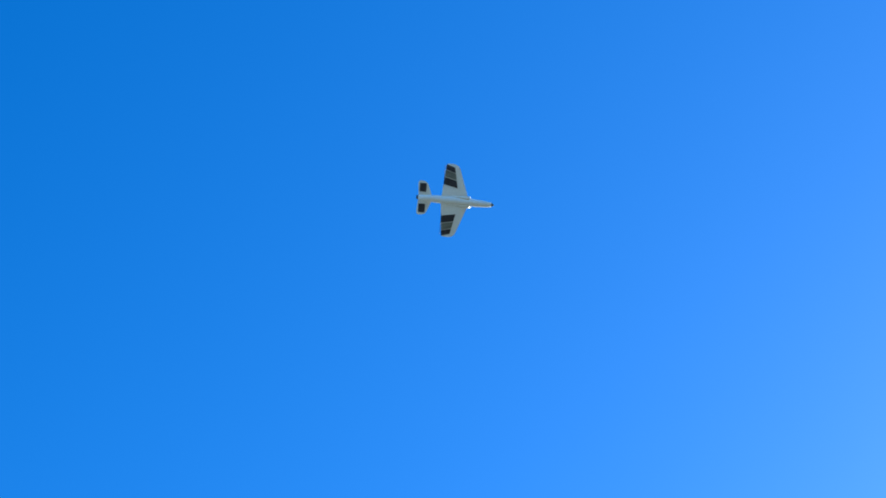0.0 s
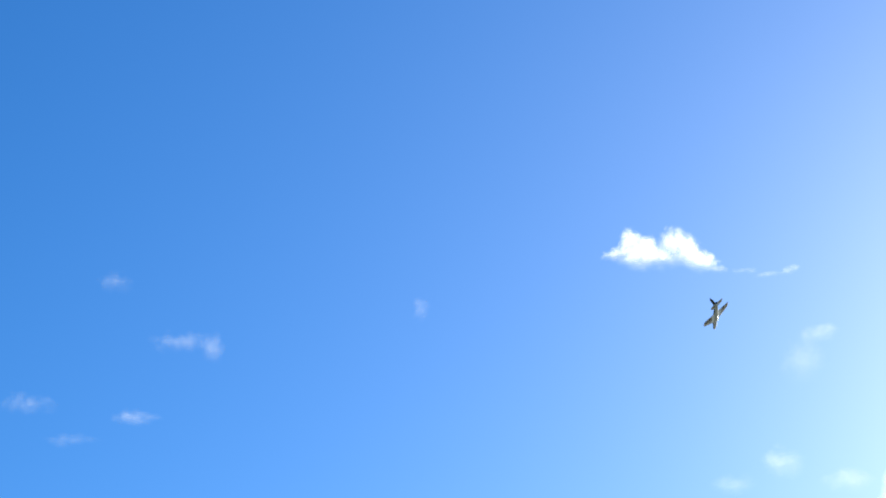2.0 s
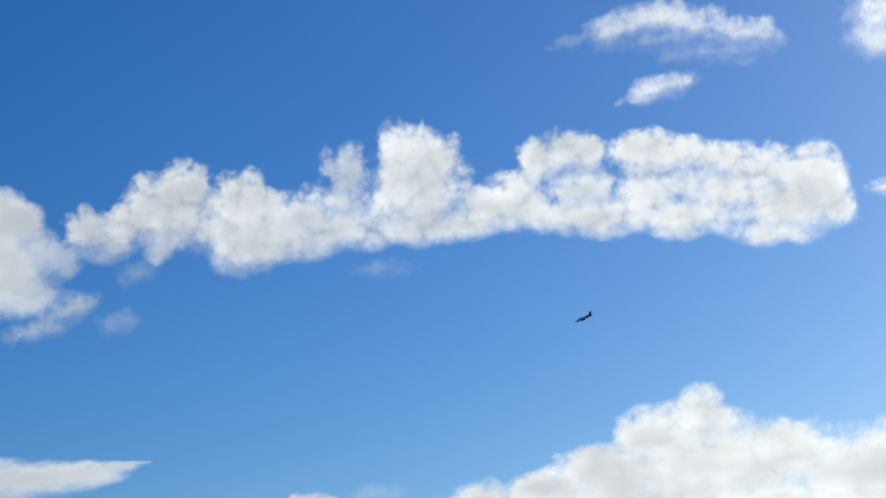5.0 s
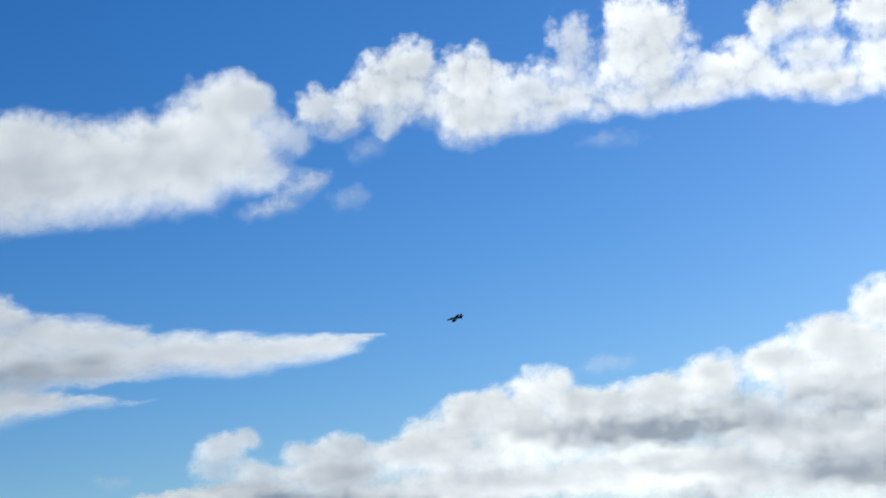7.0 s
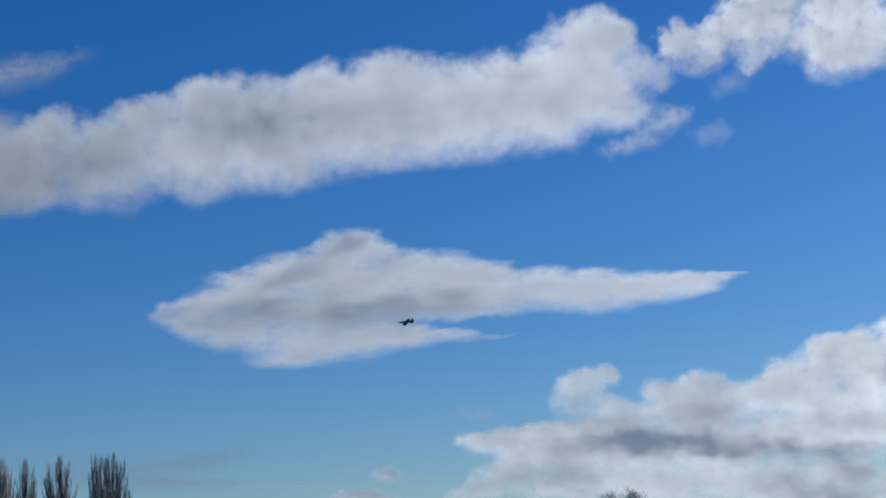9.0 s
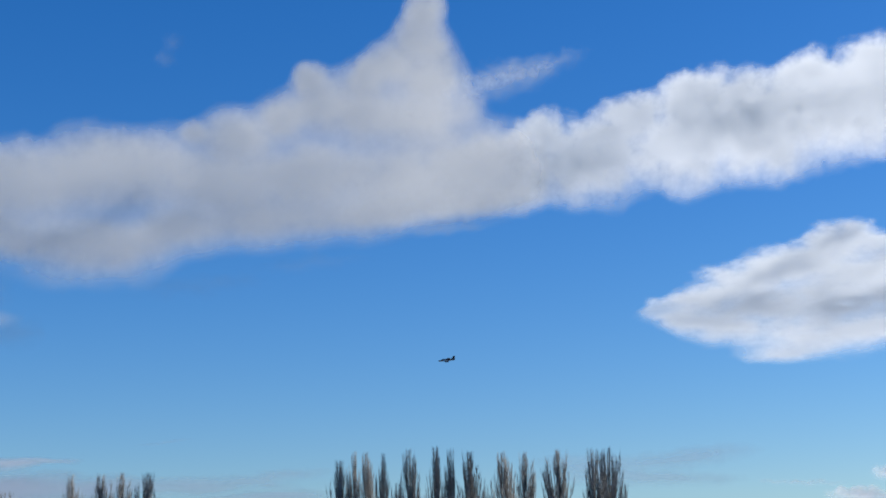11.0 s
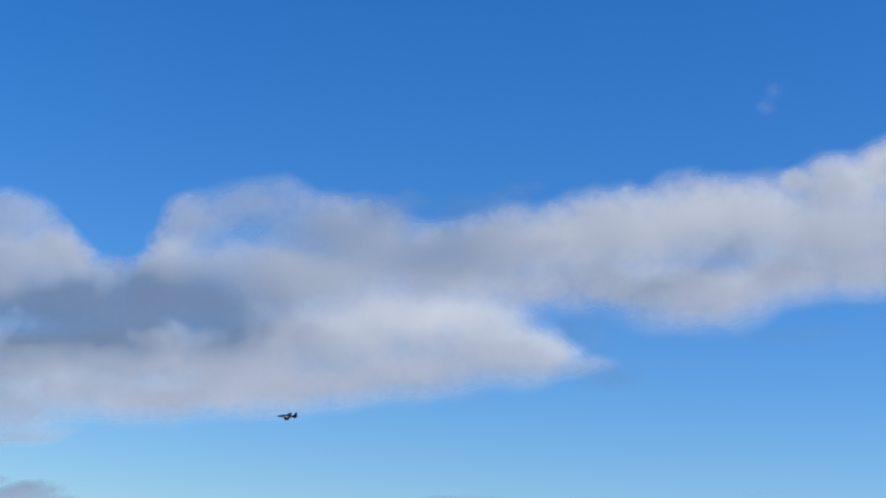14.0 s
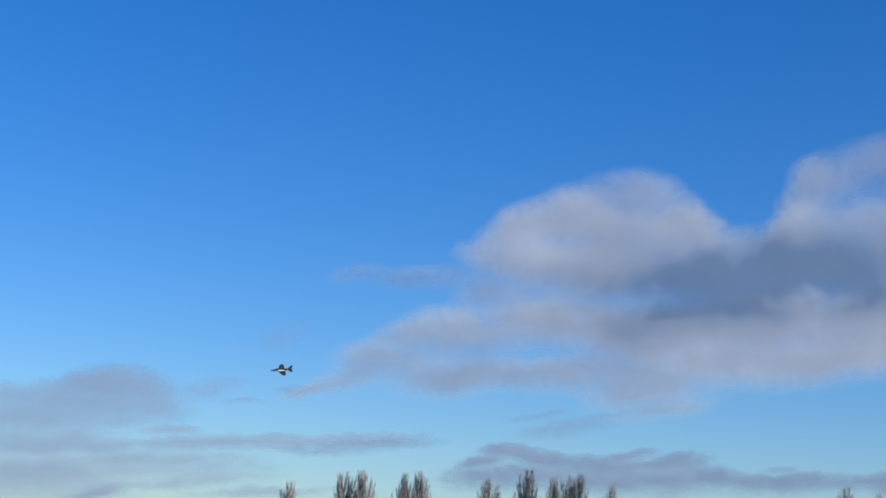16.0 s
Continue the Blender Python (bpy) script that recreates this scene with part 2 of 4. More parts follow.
    index = np.zeros(nx * ny, int)
    index[used] = np.arange(len(used))
    quads = index[quads]
    me = bpy.data.meshes.new(name)
    me.vertices.add(len(used))
    me.vertices.foreach_set("co", co[used].ravel())
    me.loops.add(quads.size)
    me.loops.foreach_set("vertex_index", quads.ravel())
    me.polygons.add(len(quads))
    me.polygons.foreach_set("loop_start", np.arange(0, quads.size, 4))
    me.polygons.foreach_set("use_smooth", np.ones(len(quads), bool))
    me.update(calc_edges=True)
    for key, values in (("thick", thick), ("spread", body ** 0.6), ("mass_shade", mass_shade)):
        at = me.attributes.new(key, "FLOAT", "POINT")
        at.data.foreach_set("value", values.reshape(-1)[used].astype(np.float32))
    me.materials.append(mat)
    return tagged(new(name, me), label, "cloud", kind="stuff")


ROW_A = [
    (-1.43, 18.49, 1.15, 1.15, -2, 1), (-0.29, 18.46, 1.06, 1.39, -2, 1), (-0.68, 17.46, 1.35, 0.77, -2, 0.8), (1.05, 18.23, 0.96, 1.25, -2, 1),
    (1.92, 18.19, 1.06, 1.19, -3, 1), (1.40, 17.00, 1.44, 1.06, -3, 1), (3.36, 17.75, 0.96, 0.87, -3, 0.9), (3.13, 16.82, 1.35, 0.67, -3, 0.9),
    (5.30, 19.25, 0.87, 1.00, -4, 0.62), (4.95, 18.23, 1.15, 0.87, -4, 0.8), (4.70, 17.20, 1.73, 0.73, -4, 1), (7.52, 19.40, 1.00, 1.15, -4, 1),
    (8.39, 18.95, 1.15, 1.15, -5, 1), (7.72, 18.05, 1.83, 1.44, -4, 1), (9.52, 17.91, 0.48, 0.58, -5, 0.45), (6.85, 16.88, 2.12, 0.58, -4, 0.9),
]
ROW_B = [
    (10.27, 17.37, 1.06, 0.77, -5, 1), (9.22, 16.79, 1.35, 0.62, -5, 0.9), (12.21, 18.63, 0.81, 0.87, -6, 1), (13.15, 18.83, 0.87, 0.81, -6, 1),
    (13.96, 18.75, 0.67, 0.69, -6, 1), (11.32, 17.75, 0.96, 0.77, -6, 1), (11.04, 17.01, 1.35, 0.62, -5, 1), (12.62, 16.77, 1.73, 0.73, -6, 1),
    (14.11, 17.48, 0.87, 0.67, -6, 0.8), (15.43, 18.30, 0.81, 0.87, -7, 1), (16.35, 18.29, 0.77, 0.81, -7, 1), (15.89, 17.09, 1.44, 0.96, -7, 1),
    (17.43, 18.06, 1.06, 0.69, -11, 1), (18.60, 17.72, 0.87, 0.62, -18, 1), (14.39, 16.39, 1.73, 0.62, -6, 1), (16.76, 16.12, 2.31, 0.73, -11, 1),
]
ROW_C = [
    (18.43, 16.59, 1.15, 0.87, -8, 1), (19.80, 16.99, 1.15, 1.00, -8, 1), (21.06, 16.72, 1.15, 1.12, -8, 1), (21.79, 16.32, 0.81, 1.25, -9, 1),
    (20.31, 15.77, 1.92, 0.96, -12, 1), (22.04, 15.43, 0.69, 0.65, -9, 1), (19.98, 14.95, 1.54, 0.42, -12, 0.9), (21.59, 17.50, 0.69, 0.27, -9, 0.8),
    (16.69, 15.56, 0.96, 0.35, -7, 0.6), (13.22, 17.57, 1.06, 0.58, -6, 0.8), (17.50, 17.09, 1.15, 0.62, -7, 0.85), (21.34, 16.01, 1.15, 1.15, -8, 1),
    (5.06, 19.05, 0.69, 0.96, -8, 0.5), (3.44, 17.43, 1.06, 0.77, -7, 0.6), (4.27, 16.85, 0.96, 0.69, -7, 0.65), (1.70, 18.11, 1.06, 1.12, -7, 1),
]
ROW_D = [
    (1.36, 16.99, 1.06, 1.00, -6, 1), (2.21, 17.29, 0.96, 0.96, -7, 0.95), (-0.14, 18.88, 0.58, 0.73, 14, 0.95), (-1.13, 18.21, 1.15, 0.92, 14, 1),
    (-2.38, 17.84, 1.25, 0.87, 7, 0.95), (-4.00, 17.79, 0.96, 0.81, 5, 0.85), (-3.25, 17.15, 0.87, 0.58, -5, 0.6), (-1.46, 16.99, 0.58, 0.58, 54, 0.5),
]
ROW_GAP = [
    (13.57, 18.01, 0.58, 0.23, -14, 0.25), (14.95, 18.06, 0.23, 0.85, -7, 0.4), (17.77, 17.60, 0.77, 0.23, -2, 0.3), (16.76, 16.83, 0.65, 0.35, -17, 0.3),
    (10.80, 18.76, 0.50, 0.65, -5, 0.5), (3.01, 18.90, 0.50, 0.46, -3, 0.45), (4.19, 18.84, 0.42, 0.58, -3, 0.4), (0.58, 19.09, 0.27, 0.58, -2, 0.45),
    (3.44, 17.28, 0.42, 0.27, -3, 0.25), (12.70, 17.43, 0.31, 0.19, -6, 0.25), (0.70, 18.22, 0.19, 0.96, 4, 0.25), (-0.37, 16.79, 0.54, 0.50, 24, 0.45),
    (3.69, 17.88, 0.27, 0.42, -7, 0.25), (-4.75, 18.32, 0.27, 0.42, -5, 0.3),
]
BANK_A = [
    (-6.68, 18.06, 1.15, 0.96, 16, 1), (-7.72, 17.65, 0.96, 0.96, 26, 1), (-6.07, 18.21, 0.69, 0.69, -4, 0.9), (-5.45, 17.12, 0.77, 0.87, -5, 0.55),
    (-4.78, 16.68, 0.58, 0.77, -65, 0.35), (-6.81, 16.45, 1.35, 1.35, -4, 0.95), (-5.87, 15.71, 0.96, 0.62, 11, 0.65), (-8.62, 16.18, 1.64, 1.58, 4, 1),
    (-10.61, 16.20, 1.73, 1.69, 3, 1), (-12.59, 16.10, 1.83, 1.77, 1, 1), (-14.34, 16.45, 1.92, 1.69, 2, 1), (-14.28, 17.58, 0.96, 0.58, 2, 1),
    (-9.75, 17.20, 0.96, 0.65, 3, 1), (-12.14, 17.12, 1.15, 0.62, -3, 1), (-16.30, 16.04, 1.92, 1.83, 2, 1), (-16.82, 17.27, 1.15, 0.58, 5, 1),
]
BANK_B = [
    (-18.41, 15.71, 1.83, 1.83, 3, 1), (-19.73, 15.91, 1.73, 1.73, 6, 1), (-7.15, 18.30, 1.15, 0.96, 14, 1), (-7.83, 17.07, 1.54, 1.83, 9, 1),
    (-9.81, 16.32, 1.83, 1.54, 4, 1), (-9.34, 17.31, 0.77, 0.46, 5, 1), (-11.95, 16.12, 1.92, 1.54, 4, 1), (-14.06, 16.84, 1.44, 1.19, 1, 1),
    (-15.12, 15.67, 2.12, 1.54, 6, 1), (-17.08, 16.07, 1.44, 1.19, 2, 1), (-18.11, 15.26, 2.12, 1.58, 6, 1), (-20.65, 16.60, 1.19, 0.96, 6, 1),
    (-20.90, 15.18, 2.12, 1.83, 6, 1), (-22.86, 16.10, 1.35, 0.81, 8, 1), (-24.09, 14.78, 2.12, 1.64, 6, 1), (-26.06, 15.39, 1.35, 1.08, 11, 1),
]
BANK_C = [
    (-26.87, 14.25, 2.12, 1.19, 4, 1), (-27.85, 15.02, 1.15, 0.96, 14, 1), (-29.23, 13.97, 2.12, 1.00, 3, 1), (-31.16, 13.49, 2.12, 0.77, 2, 1),
]
BANK_SHADE = [
    (-18.59, 15.99, 1.73, 0.77, -1, 0.44), (-14.00, 15.49, 2.31, 0.77, 2, 0.17), (-9.46, 15.66, 1.54, 0.77, 1, 0.14), (-26.47, 14.82, 2.69, 0.69, 3, 0.44),
    (-18.88, 15.86, 2.12, 0.73, 2, 0.33), (-23.32, 14.19, 2.89, 0.67, 5, 0.19), (-13.37, 15.27, 2.31, 0.58, 4, 0.17), (-28.84, 13.69, 2.31, 0.58, 2, 0.28),
    (-28.44, 14.45, 2.69, 1.54, 0, 0.6),
]
SCRAP = [
    (-4.80, 15.25, 0.96, 0.42, 15, 0.7), (-5.75, 14.61, 1.15, 0.35, 11, 0.5), (-3.20, 14.68, 0.65, 0.42, 5, 0.4), (5.13, 8.16, 1.15, 0.35, 2, 0.3),
    (-11.81, 5.85, 0.77, 0.27, -4, 0.25), (-2.22, 16.28, 0.77, 0.38, 15, 0.25), (-2.33, 16.36, 0.77, 0.38, 5, 0.25), (6.12, 15.71, 1.15, 0.38, -3, 0.2),
    (-27.49, 17.58, 1.73, 0.65, 13, 0.5), (-25.77, 18.03, 1.35, 0.38, 16, 0.32),
]
PEAK_A = [
    (-30.07, 19.77, 0.69, 0.96, -1, 1), (-30.20, 18.84, 1.00, 0.96, -1, 1), (-31.18, 18.10, 1.00, 0.92, 30, 1), (-30.00, 17.71, 1.19, 1.35, -1, 1),
    (-31.96, 17.72, 0.77, 0.69, 30, 1), (-34.14, 17.62, 0.65, 0.69, 11, 1), (-33.72, 16.77, 1.15, 1.15, 1, 1), (-32.14, 16.59, 1.64, 1.54, 0, 1),
    (-30.38, 16.21, 1.83, 1.54, 0, 1), (-35.10, 16.28, 1.15, 1.00, 11, 1), (-36.67, 15.67, 1.44, 1.06, 6, 1), (-28.64, 16.38, 0.69, 0.96, -1, 0.7),
    (-38.07, 15.82, 0.58, 0.50, 2, 0.9), (-28.45, 14.69, 2.12, 1.64, 5, 1), (-31.33, 14.32, 2.31, 1.64, 4, 1), (-34.06, 14.29, 2.31, 1.83, 5, 1),
]
PEAK_B = [
    (-36.82, 14.04, 2.31, 1.83, 6, 1), (-39.60, 14.33, 2.12, 1.54, 2, 1), (-41.78, 14.23, 2.12, 1.64, 6, 1), (-44.13, 13.73, 2.31, 1.64, 7, 1),
    (-46.27, 13.40, 2.12, 1.44, 8, 1), (-48.39, 13.06, 1.92, 1.35, 10, 0.95), (-40.88, 11.97, 2.12, 1.19, 3, 1), (-42.85, 12.07, 2.31, 1.25, 3, 1),
    (-38.55, 12.64, 2.12, 0.96, 8, 1), (-35.80, 12.91, 2.50, 0.92, 5, 1), (-32.29, 13.17, 2.69, 0.81, 5, 1), (-29.02, 13.56, 2.50, 0.81, 5, 1),
    (-45.02, 12.14, 2.31, 1.12, -1, 1), (-47.54, 11.98, 2.12, 1.00, 0, 0.95), (-49.39, 10.99, 2.50, 0.89, 4, 0.9), (-51.86, 10.89, 2.50, 0.96, 5, 0.85),
]
PEAK_C = [
    (-50.33, 13.10, 1.73, 0.96, 11, 0.8), (-50.06, 12.17, 2.12, 1.15, 5, 0.95),
]
PEAK_VEIL = [
    (-47.58, 15.32, 0.69, 0.42, 14, 0.2), (-49.66, 14.49, 1.73, 0.58, 15, 0.24), (-51.97, 14.47, 1.35, 0.46, 11, 0.18), (-48.70, 14.56, 1.15, 0.54, 5, 0.26),
    (-44.25, 9.11, 1.15, 0.58, 3, 0.2), (-45.48, 10.19, 1.15, 0.96, 3, 0.22), (-38.08, 10.73, 2.12, 0.42, 6, 0.12), (-34.20, 11.51, 1.73, 0.31, 5, 0.1),
    (-29.59, 12.62, 1.54, 0.23, 4, 0.2),
]
LOBE_A = [
    (-48.79, 10.06, 2.31, 1.35, 5, 1), (-47.19, 9.57, 1.83, 0.89, 7, 0.95), (-45.24, 9.39, 1.35, 0.42, 7, 0.32), (-51.17, 10.48, 2.50, 1.39, 4, 1),
    (-51.06, 8.95, 3.08, 1.00, 9, 1), (-53.86, 9.71, 2.89, 1.54, 4, 1), (-54.89, 8.09, 3.27, 0.92, 9, 1), (-57.27, 8.66, 3.08, 1.54, 9, 1),
    (-58.87, 7.38, 3.27, 0.81, 9, 1), (-60.77, 9.10, 2.89, 1.73, 6, 1), (-62.07, 7.27, 3.27, 0.92, 8, 0.95), (-64.39, 7.97, 2.50, 1.54, 6, 0.95),
    (-64.73, 6.26, 2.12, 0.81, 6, 0.8), (-64.10, 5.57, 1.73, 0.38, 11, 0.5), (-53.66, 12.03, 2.50, 1.39, 5, 0.92), (-55.99, 11.65, 2.31, 1.44, 5, 0.95),
]
LOBE_B = [
    (-57.77, 11.88, 1.92, 1.06, 5, 0.55), (-59.22, 12.69, 1.15, 0.69, 36, 0.4), (-60.06, 11.46, 2.12, 1.19, 6, 0.95), (-55.34, 13.25, 1.54, 0.87, -5, 0.4),
    (-51.29, 12.21, 2.12, 1.15, 4, 0.95), (-62.62, 10.43, 1.92, 1.19, 6, 0.9), (-64.80, 11.31, 1.64, 0.89, -14, 0.55), (-65.63, 10.46, 2.12, 1.39, 7, 0.95),
    (-52.54, 12.89, 1.73, 1.15, 4, 0.9),
]
WEST_A = [
    (-65.34, 12.83, 1.73, 0.89, -1, 0.5), (-67.24, 11.94, 2.12, 1.00, 12, 0.9), (-64.86, 11.51, 2.69, 1.19, -2, 1), (-62.90, 11.62, 1.73, 1.19, -22, 0.9),
    (-69.15, 11.42, 1.35, 0.81, 24, 0.85), (-68.89, 10.48, 2.12, 1.06, 4, 0.9), (-66.34, 10.08, 2.89, 1.19, 4, 1), (-63.21, 10.06, 3.08, 1.19, 3, 1),
    (-60.11, 10.60, 2.12, 1.39, 2, 1), (-59.79, 12.34, 1.35, 1.00, 2, 0.9), (-68.35, 8.41, 2.89, 1.00, 4, 0.95), (-65.05, 8.23, 3.27, 1.00, 3, 1),
    (-61.18, 8.43, 3.27, 1.00, 7, 1), (-71.17, 7.84, 2.12, 1.00, 4, 0.8), (-72.49, 7.74, 1.35, 0.69, 14, 0.75), (-73.34, 6.73, 2.12, 0.77, 4, 0.7),
]
WEST_B = [
    (-71.05, 6.33, 2.89, 0.69, 4, 0.75), (-67.65, 6.64, 3.08, 0.69, 3, 0.75), (-64.58, 6.72, 2.50, 0.54, 3, 0.6), (-74.76, 6.07, 1.54, 0.50, 20, 0.5),
    (-75.99, 5.60, 1.15, 0.27, 17, 0.45), (-72.65, 9.62, 2.31, 0.50, 1, 0.34), (-74.72, 9.64, 1.15, 0.38, 15, 0.18), (-70.14, 9.24, 1.35, 0.58, 4, 0.5),
    (-56.90, 13.98, 2.12, 1.08, 12, 0.42), (-58.85, 13.34, 1.54, 0.96, 12, 0.75), (-53.96, 13.47, 2.31, 1.35, 1, 0.8), (-57.77, 10.69, 2.89, 1.39, 2, 1),
    (-55.07, 11.54, 2.89, 1.39, 1, 1), (-54.84, 10.01, 3.27, 1.15, 6, 1),
]
SOFT_SHADE_A = [
    (-50.67, 12.60, 2.12, 0.89, 5, 0.5), (-52.81, 11.00, 2.50, 0.77, 0, 0.29), (-45.22, 12.32, 3.08, 0.65, -1, 0.26), (-38.56, 13.02, 3.85, 0.77, 6, 0.26),
    (-27.30, 15.05, 1.73, 0.69, -1, 0.36), (-51.12, 14.82, 2.12, 1.00, 4, 0.54), (-61.24, 10.19, 2.89, 1.00, 6, 0.68), (-54.76, 13.19, 2.69, 0.77, -5, 0.32),
    (-56.61, 9.96, 3.08, 0.77, 11, 0.32), (-64.29, 9.11, 2.31, 0.77, 6, 0.43), (-61.27, 10.35, 3.85, 1.00, 7, 0.65), (-65.11, 9.19, 3.27, 0.65, 3, 0.43),
    (-65.05, 8.14, 1.15, 0.31, -2, 0.32), (-57.75, 10.30, 3.08, 0.96, 2, 0.5), (-52.05, 15.19, 2.69, 1.15, -8, 0.4), (-72.65, 9.62, 2.12, 0.46, 1, 0.58),
]
SOFT_SHADE_B = [
    (-70.52, 6.74, 3.85, 0.58, 4, 0.29),
]
SOFT_LIT = [
    (-51.03, 10.87, 3.27, 0.77, 7, 0.45), (-51.23, 10.85, 3.66, 0.96, 5, 0.45), (-59.79, 12.44, 0.96, 0.54, 2, 0.4), (-68.93, 11.05, 1.35, 0.65, 14, 0.4),
    (-41.81, 14.81, 2.31, 0.69, 3, 0.3), (-30.59, 17.72, 1.15, 1.15, 30, 0.5), (-31.33, 13.94, 2.50, 0.58, 6, 0.35), (-29.22, 15.83, 2.12, 2.31, -1, 0.6),
]
SOFT_GAP = [
    (-61.54, 12.91, 1.15, 0.89, -14, 1.2), (-53.71, 14.82, 0.89, 0.58, -15, 0.4), (-44.80, 11.53, 1.73, 0.65, 3, 0.7), (-61.18, 12.67, 0.77, 0.96, 3, 1),
    (-70.26, 8.28, 1.15, 0.27, 4, 0.4),
]
LENS_A = [
    (-16.04, 11.51, 1.35, 0.81, 9, 1), (-15.16, 11.56, 0.96, 0.58, -23, 0.9), (-18.32, 10.65, 2.69, 0.85, 12, 1), (-15.60, 10.62, 2.89, 0.89, -3, 1),
    (-12.90, 10.67, 2.31, 0.77, -8, 1), (-10.99, 10.64, 1.15, 0.46, -12, 0.9), (-20.89, 9.89, 1.73, 0.50, 12, 1), (-22.07, 9.69, 0.77, 0.19, 6, 0.4),
    (-17.79, 9.58, 3.66, 1.00, 0, 1), (-13.91, 9.77, 3.66, 0.85, -5, 1), (-10.29, 9.93, 2.89, 0.69, -6, 1), (-7.68, 9.84, 2.69, 0.62, -4, 1),
    (-16.86, 8.58, 2.89, 0.77, -1, 1), (-14.17, 8.68, 2.12, 0.46, 3, 1), (-12.46, 8.51, 0.96, 0.23, 1, 0.7), (-19.76, 8.89, 2.12, 0.58, -8, 1),
]
LENS_B = [
    (-21.11, 9.22, 1.35, 0.35, -10, 0.9), (-18.05, 8.05, 1.54, 0.35, 1, 0.8), (-11.14, 8.47, 1.15, 0.10, 3, 0.2), (-8.29, 9.76, 2.50, 0.69, -4, 1),
    (-6.14, 9.72, 2.12, 0.52, -2, 1), (-4.37, 9.76, 1.35, 0.35, -2, 1), (-3.38, 9.89, 0.77, 0.17, -3, 0.8), (-2.69, 9.95, 0.58, 0.08, -3, 0.5),
]
LENS_SHADE = [
    (-16.43, 9.48, 4.04, 0.46, 0, 0.75), (-13.35, 9.59, 2.50, 0.31, -3, 0.35), (-18.94, 9.91, 1.54, 0.23, 6, 0.3),
]
LOW_A = [
    (-8.22, 6.55, 0.89, 0.69, -4, 0.75), (-7.52, 6.88, 0.69, 0.46, -4, 0.7), (-8.54, 6.00, 0.96, 0.58, -4, 0.4), (-5.64, 6.17, 0.89, 0.50, 1, 0.8),
    (-7.02, 5.70, 1.15, 0.54, -4, 0.75), (-3.89, 6.22, 1.35, 0.54, -9, 0.9), (-4.53, 5.50, 2.12, 0.89, 0, 1), (-1.97, 6.06, 1.15, 0.69, 15, 1),
    (0.03, 6.84, 1.00, 0.89, 20, 1), (1.02, 7.14, 0.81, 0.69, 5, 1), (2.69, 7.55, 0.92, 0.81, -6, 1), (3.37, 7.68, 0.69, 0.69, -6, 0.9),
    (1.92, 6.67, 1.44, 0.89, -5, 1), (-0.66, 5.76, 2.12, 1.19, 0, 1), (3.85, 6.87, 1.15, 0.69, -11, 1), (5.15, 6.74, 1.19, 0.69, -1, 1),
]
LOW_B = [
    (6.86, 6.94, 1.19, 0.69, -1, 1), (8.55, 7.13, 1.15, 0.89, 4, 1), (2.60, 5.85, 2.50, 1.19, -5, 1), (5.99, 5.90, 2.69, 1.00, -4, 1),
    (8.59, 6.00, 2.12, 1.19, -4, 1), (-10.14, 5.07, 1.73, 0.35, 1, 1), (-7.83, 5.18, 1.92, 0.42, 2, 1), (-11.30, 4.86, 1.15, 0.46, -4, 0.9),
    (-9.42, 4.35, 2.12, 0.77, -4, 1), (-6.74, 4.34, 2.50, 1.00, -2, 1), (-10.80, 3.69, 1.35, 0.69, 16, 0.85), (-11.96, 3.31, 1.15, 0.38, 6, 0.6),
    (-8.73, 3.35, 2.12, 0.77, -4, 0.95), (-3.67, 4.29, 2.89, 1.00, -3, 1), (-5.68, 3.12, 2.50, 0.77, -4, 1), (-0.21, 4.39, 2.89, 1.00, -3, 1),
]
LOW_C = [
    (2.84, 4.50, 2.69, 0.89, -3, 1), (5.82, 4.41, 2.89, 1.00, -3, 1), (8.36, 4.16, 2.31, 1.15, -4, 1), (-2.63, 3.07, 2.31, 0.69, -5, 1),
    (-0.79, 2.35, 2.50, 0.62, -5, 1), (0.05, 3.13, 1.54, 0.58, -5, 1), (4.34, 2.86, 1.54, 0.65, 3, 1), (6.92, 2.82, 2.12, 0.89, -5, 1),
    (2.99, 2.42, 2.12, 0.77, -5, 1), (5.52, 1.83, 2.89, 0.77, -5, 1), (8.07, 1.79, 2.12, 0.96, -5, 1), (14.28, 8.96, 0.89, 0.81, -9, 1),
    (12.28, 8.11, 1.15, 0.77, -8, 1), (13.50, 7.57, 1.54, 1.00, -3, 1), (10.88, 7.54, 1.15, 0.69, 3, 1), (12.60, 6.56, 2.50, 0.96, -4, 1),
]
LOW_D = [
    (11.60, 4.81, 2.89, 1.15, -3, 1), (13.73, 4.36, 2.31, 1.54, -3, 1),
]
LOW_SHADE_A = [
    (4.87, 5.93, 2.50, 0.31, -6, 0.8), (7.84, 5.89, 1.92, 0.38, -3, 0.8), (7.39, 5.19, 2.31, 0.23, -6, 0.4), (-2.64, 5.12, 1.92, 0.23, -8, 0.5),
    (-3.67, 4.29, 3.66, 0.54, -9, 0.95), (-5.95, 4.57, 1.73, 0.31, -4, 0.5), (0.49, 3.76, 2.50, 0.35, -5, 0.6), (-8.70, 3.73, 1.35, 0.50, 1, 0.7),
    (-0.77, 2.58, 1.15, 0.35, -5, 0.7), (1.89, 2.70, 1.35, 0.35, 0, 0.6), (4.31, 2.58, 1.54, 0.31, -5, 0.5), (8.24, 3.16, 0.77, 0.31, -5, 0.8),
    (6.08, 3.45, 1.73, 0.27, -5, 0.4), (2.76, 2.06, 2.31, 0.27, -5, 0.6), (12.51, 5.92, 3.08, 0.42, -4, 0.9), (12.36, 3.79, 2.50, 0.58, -7, 1),
]
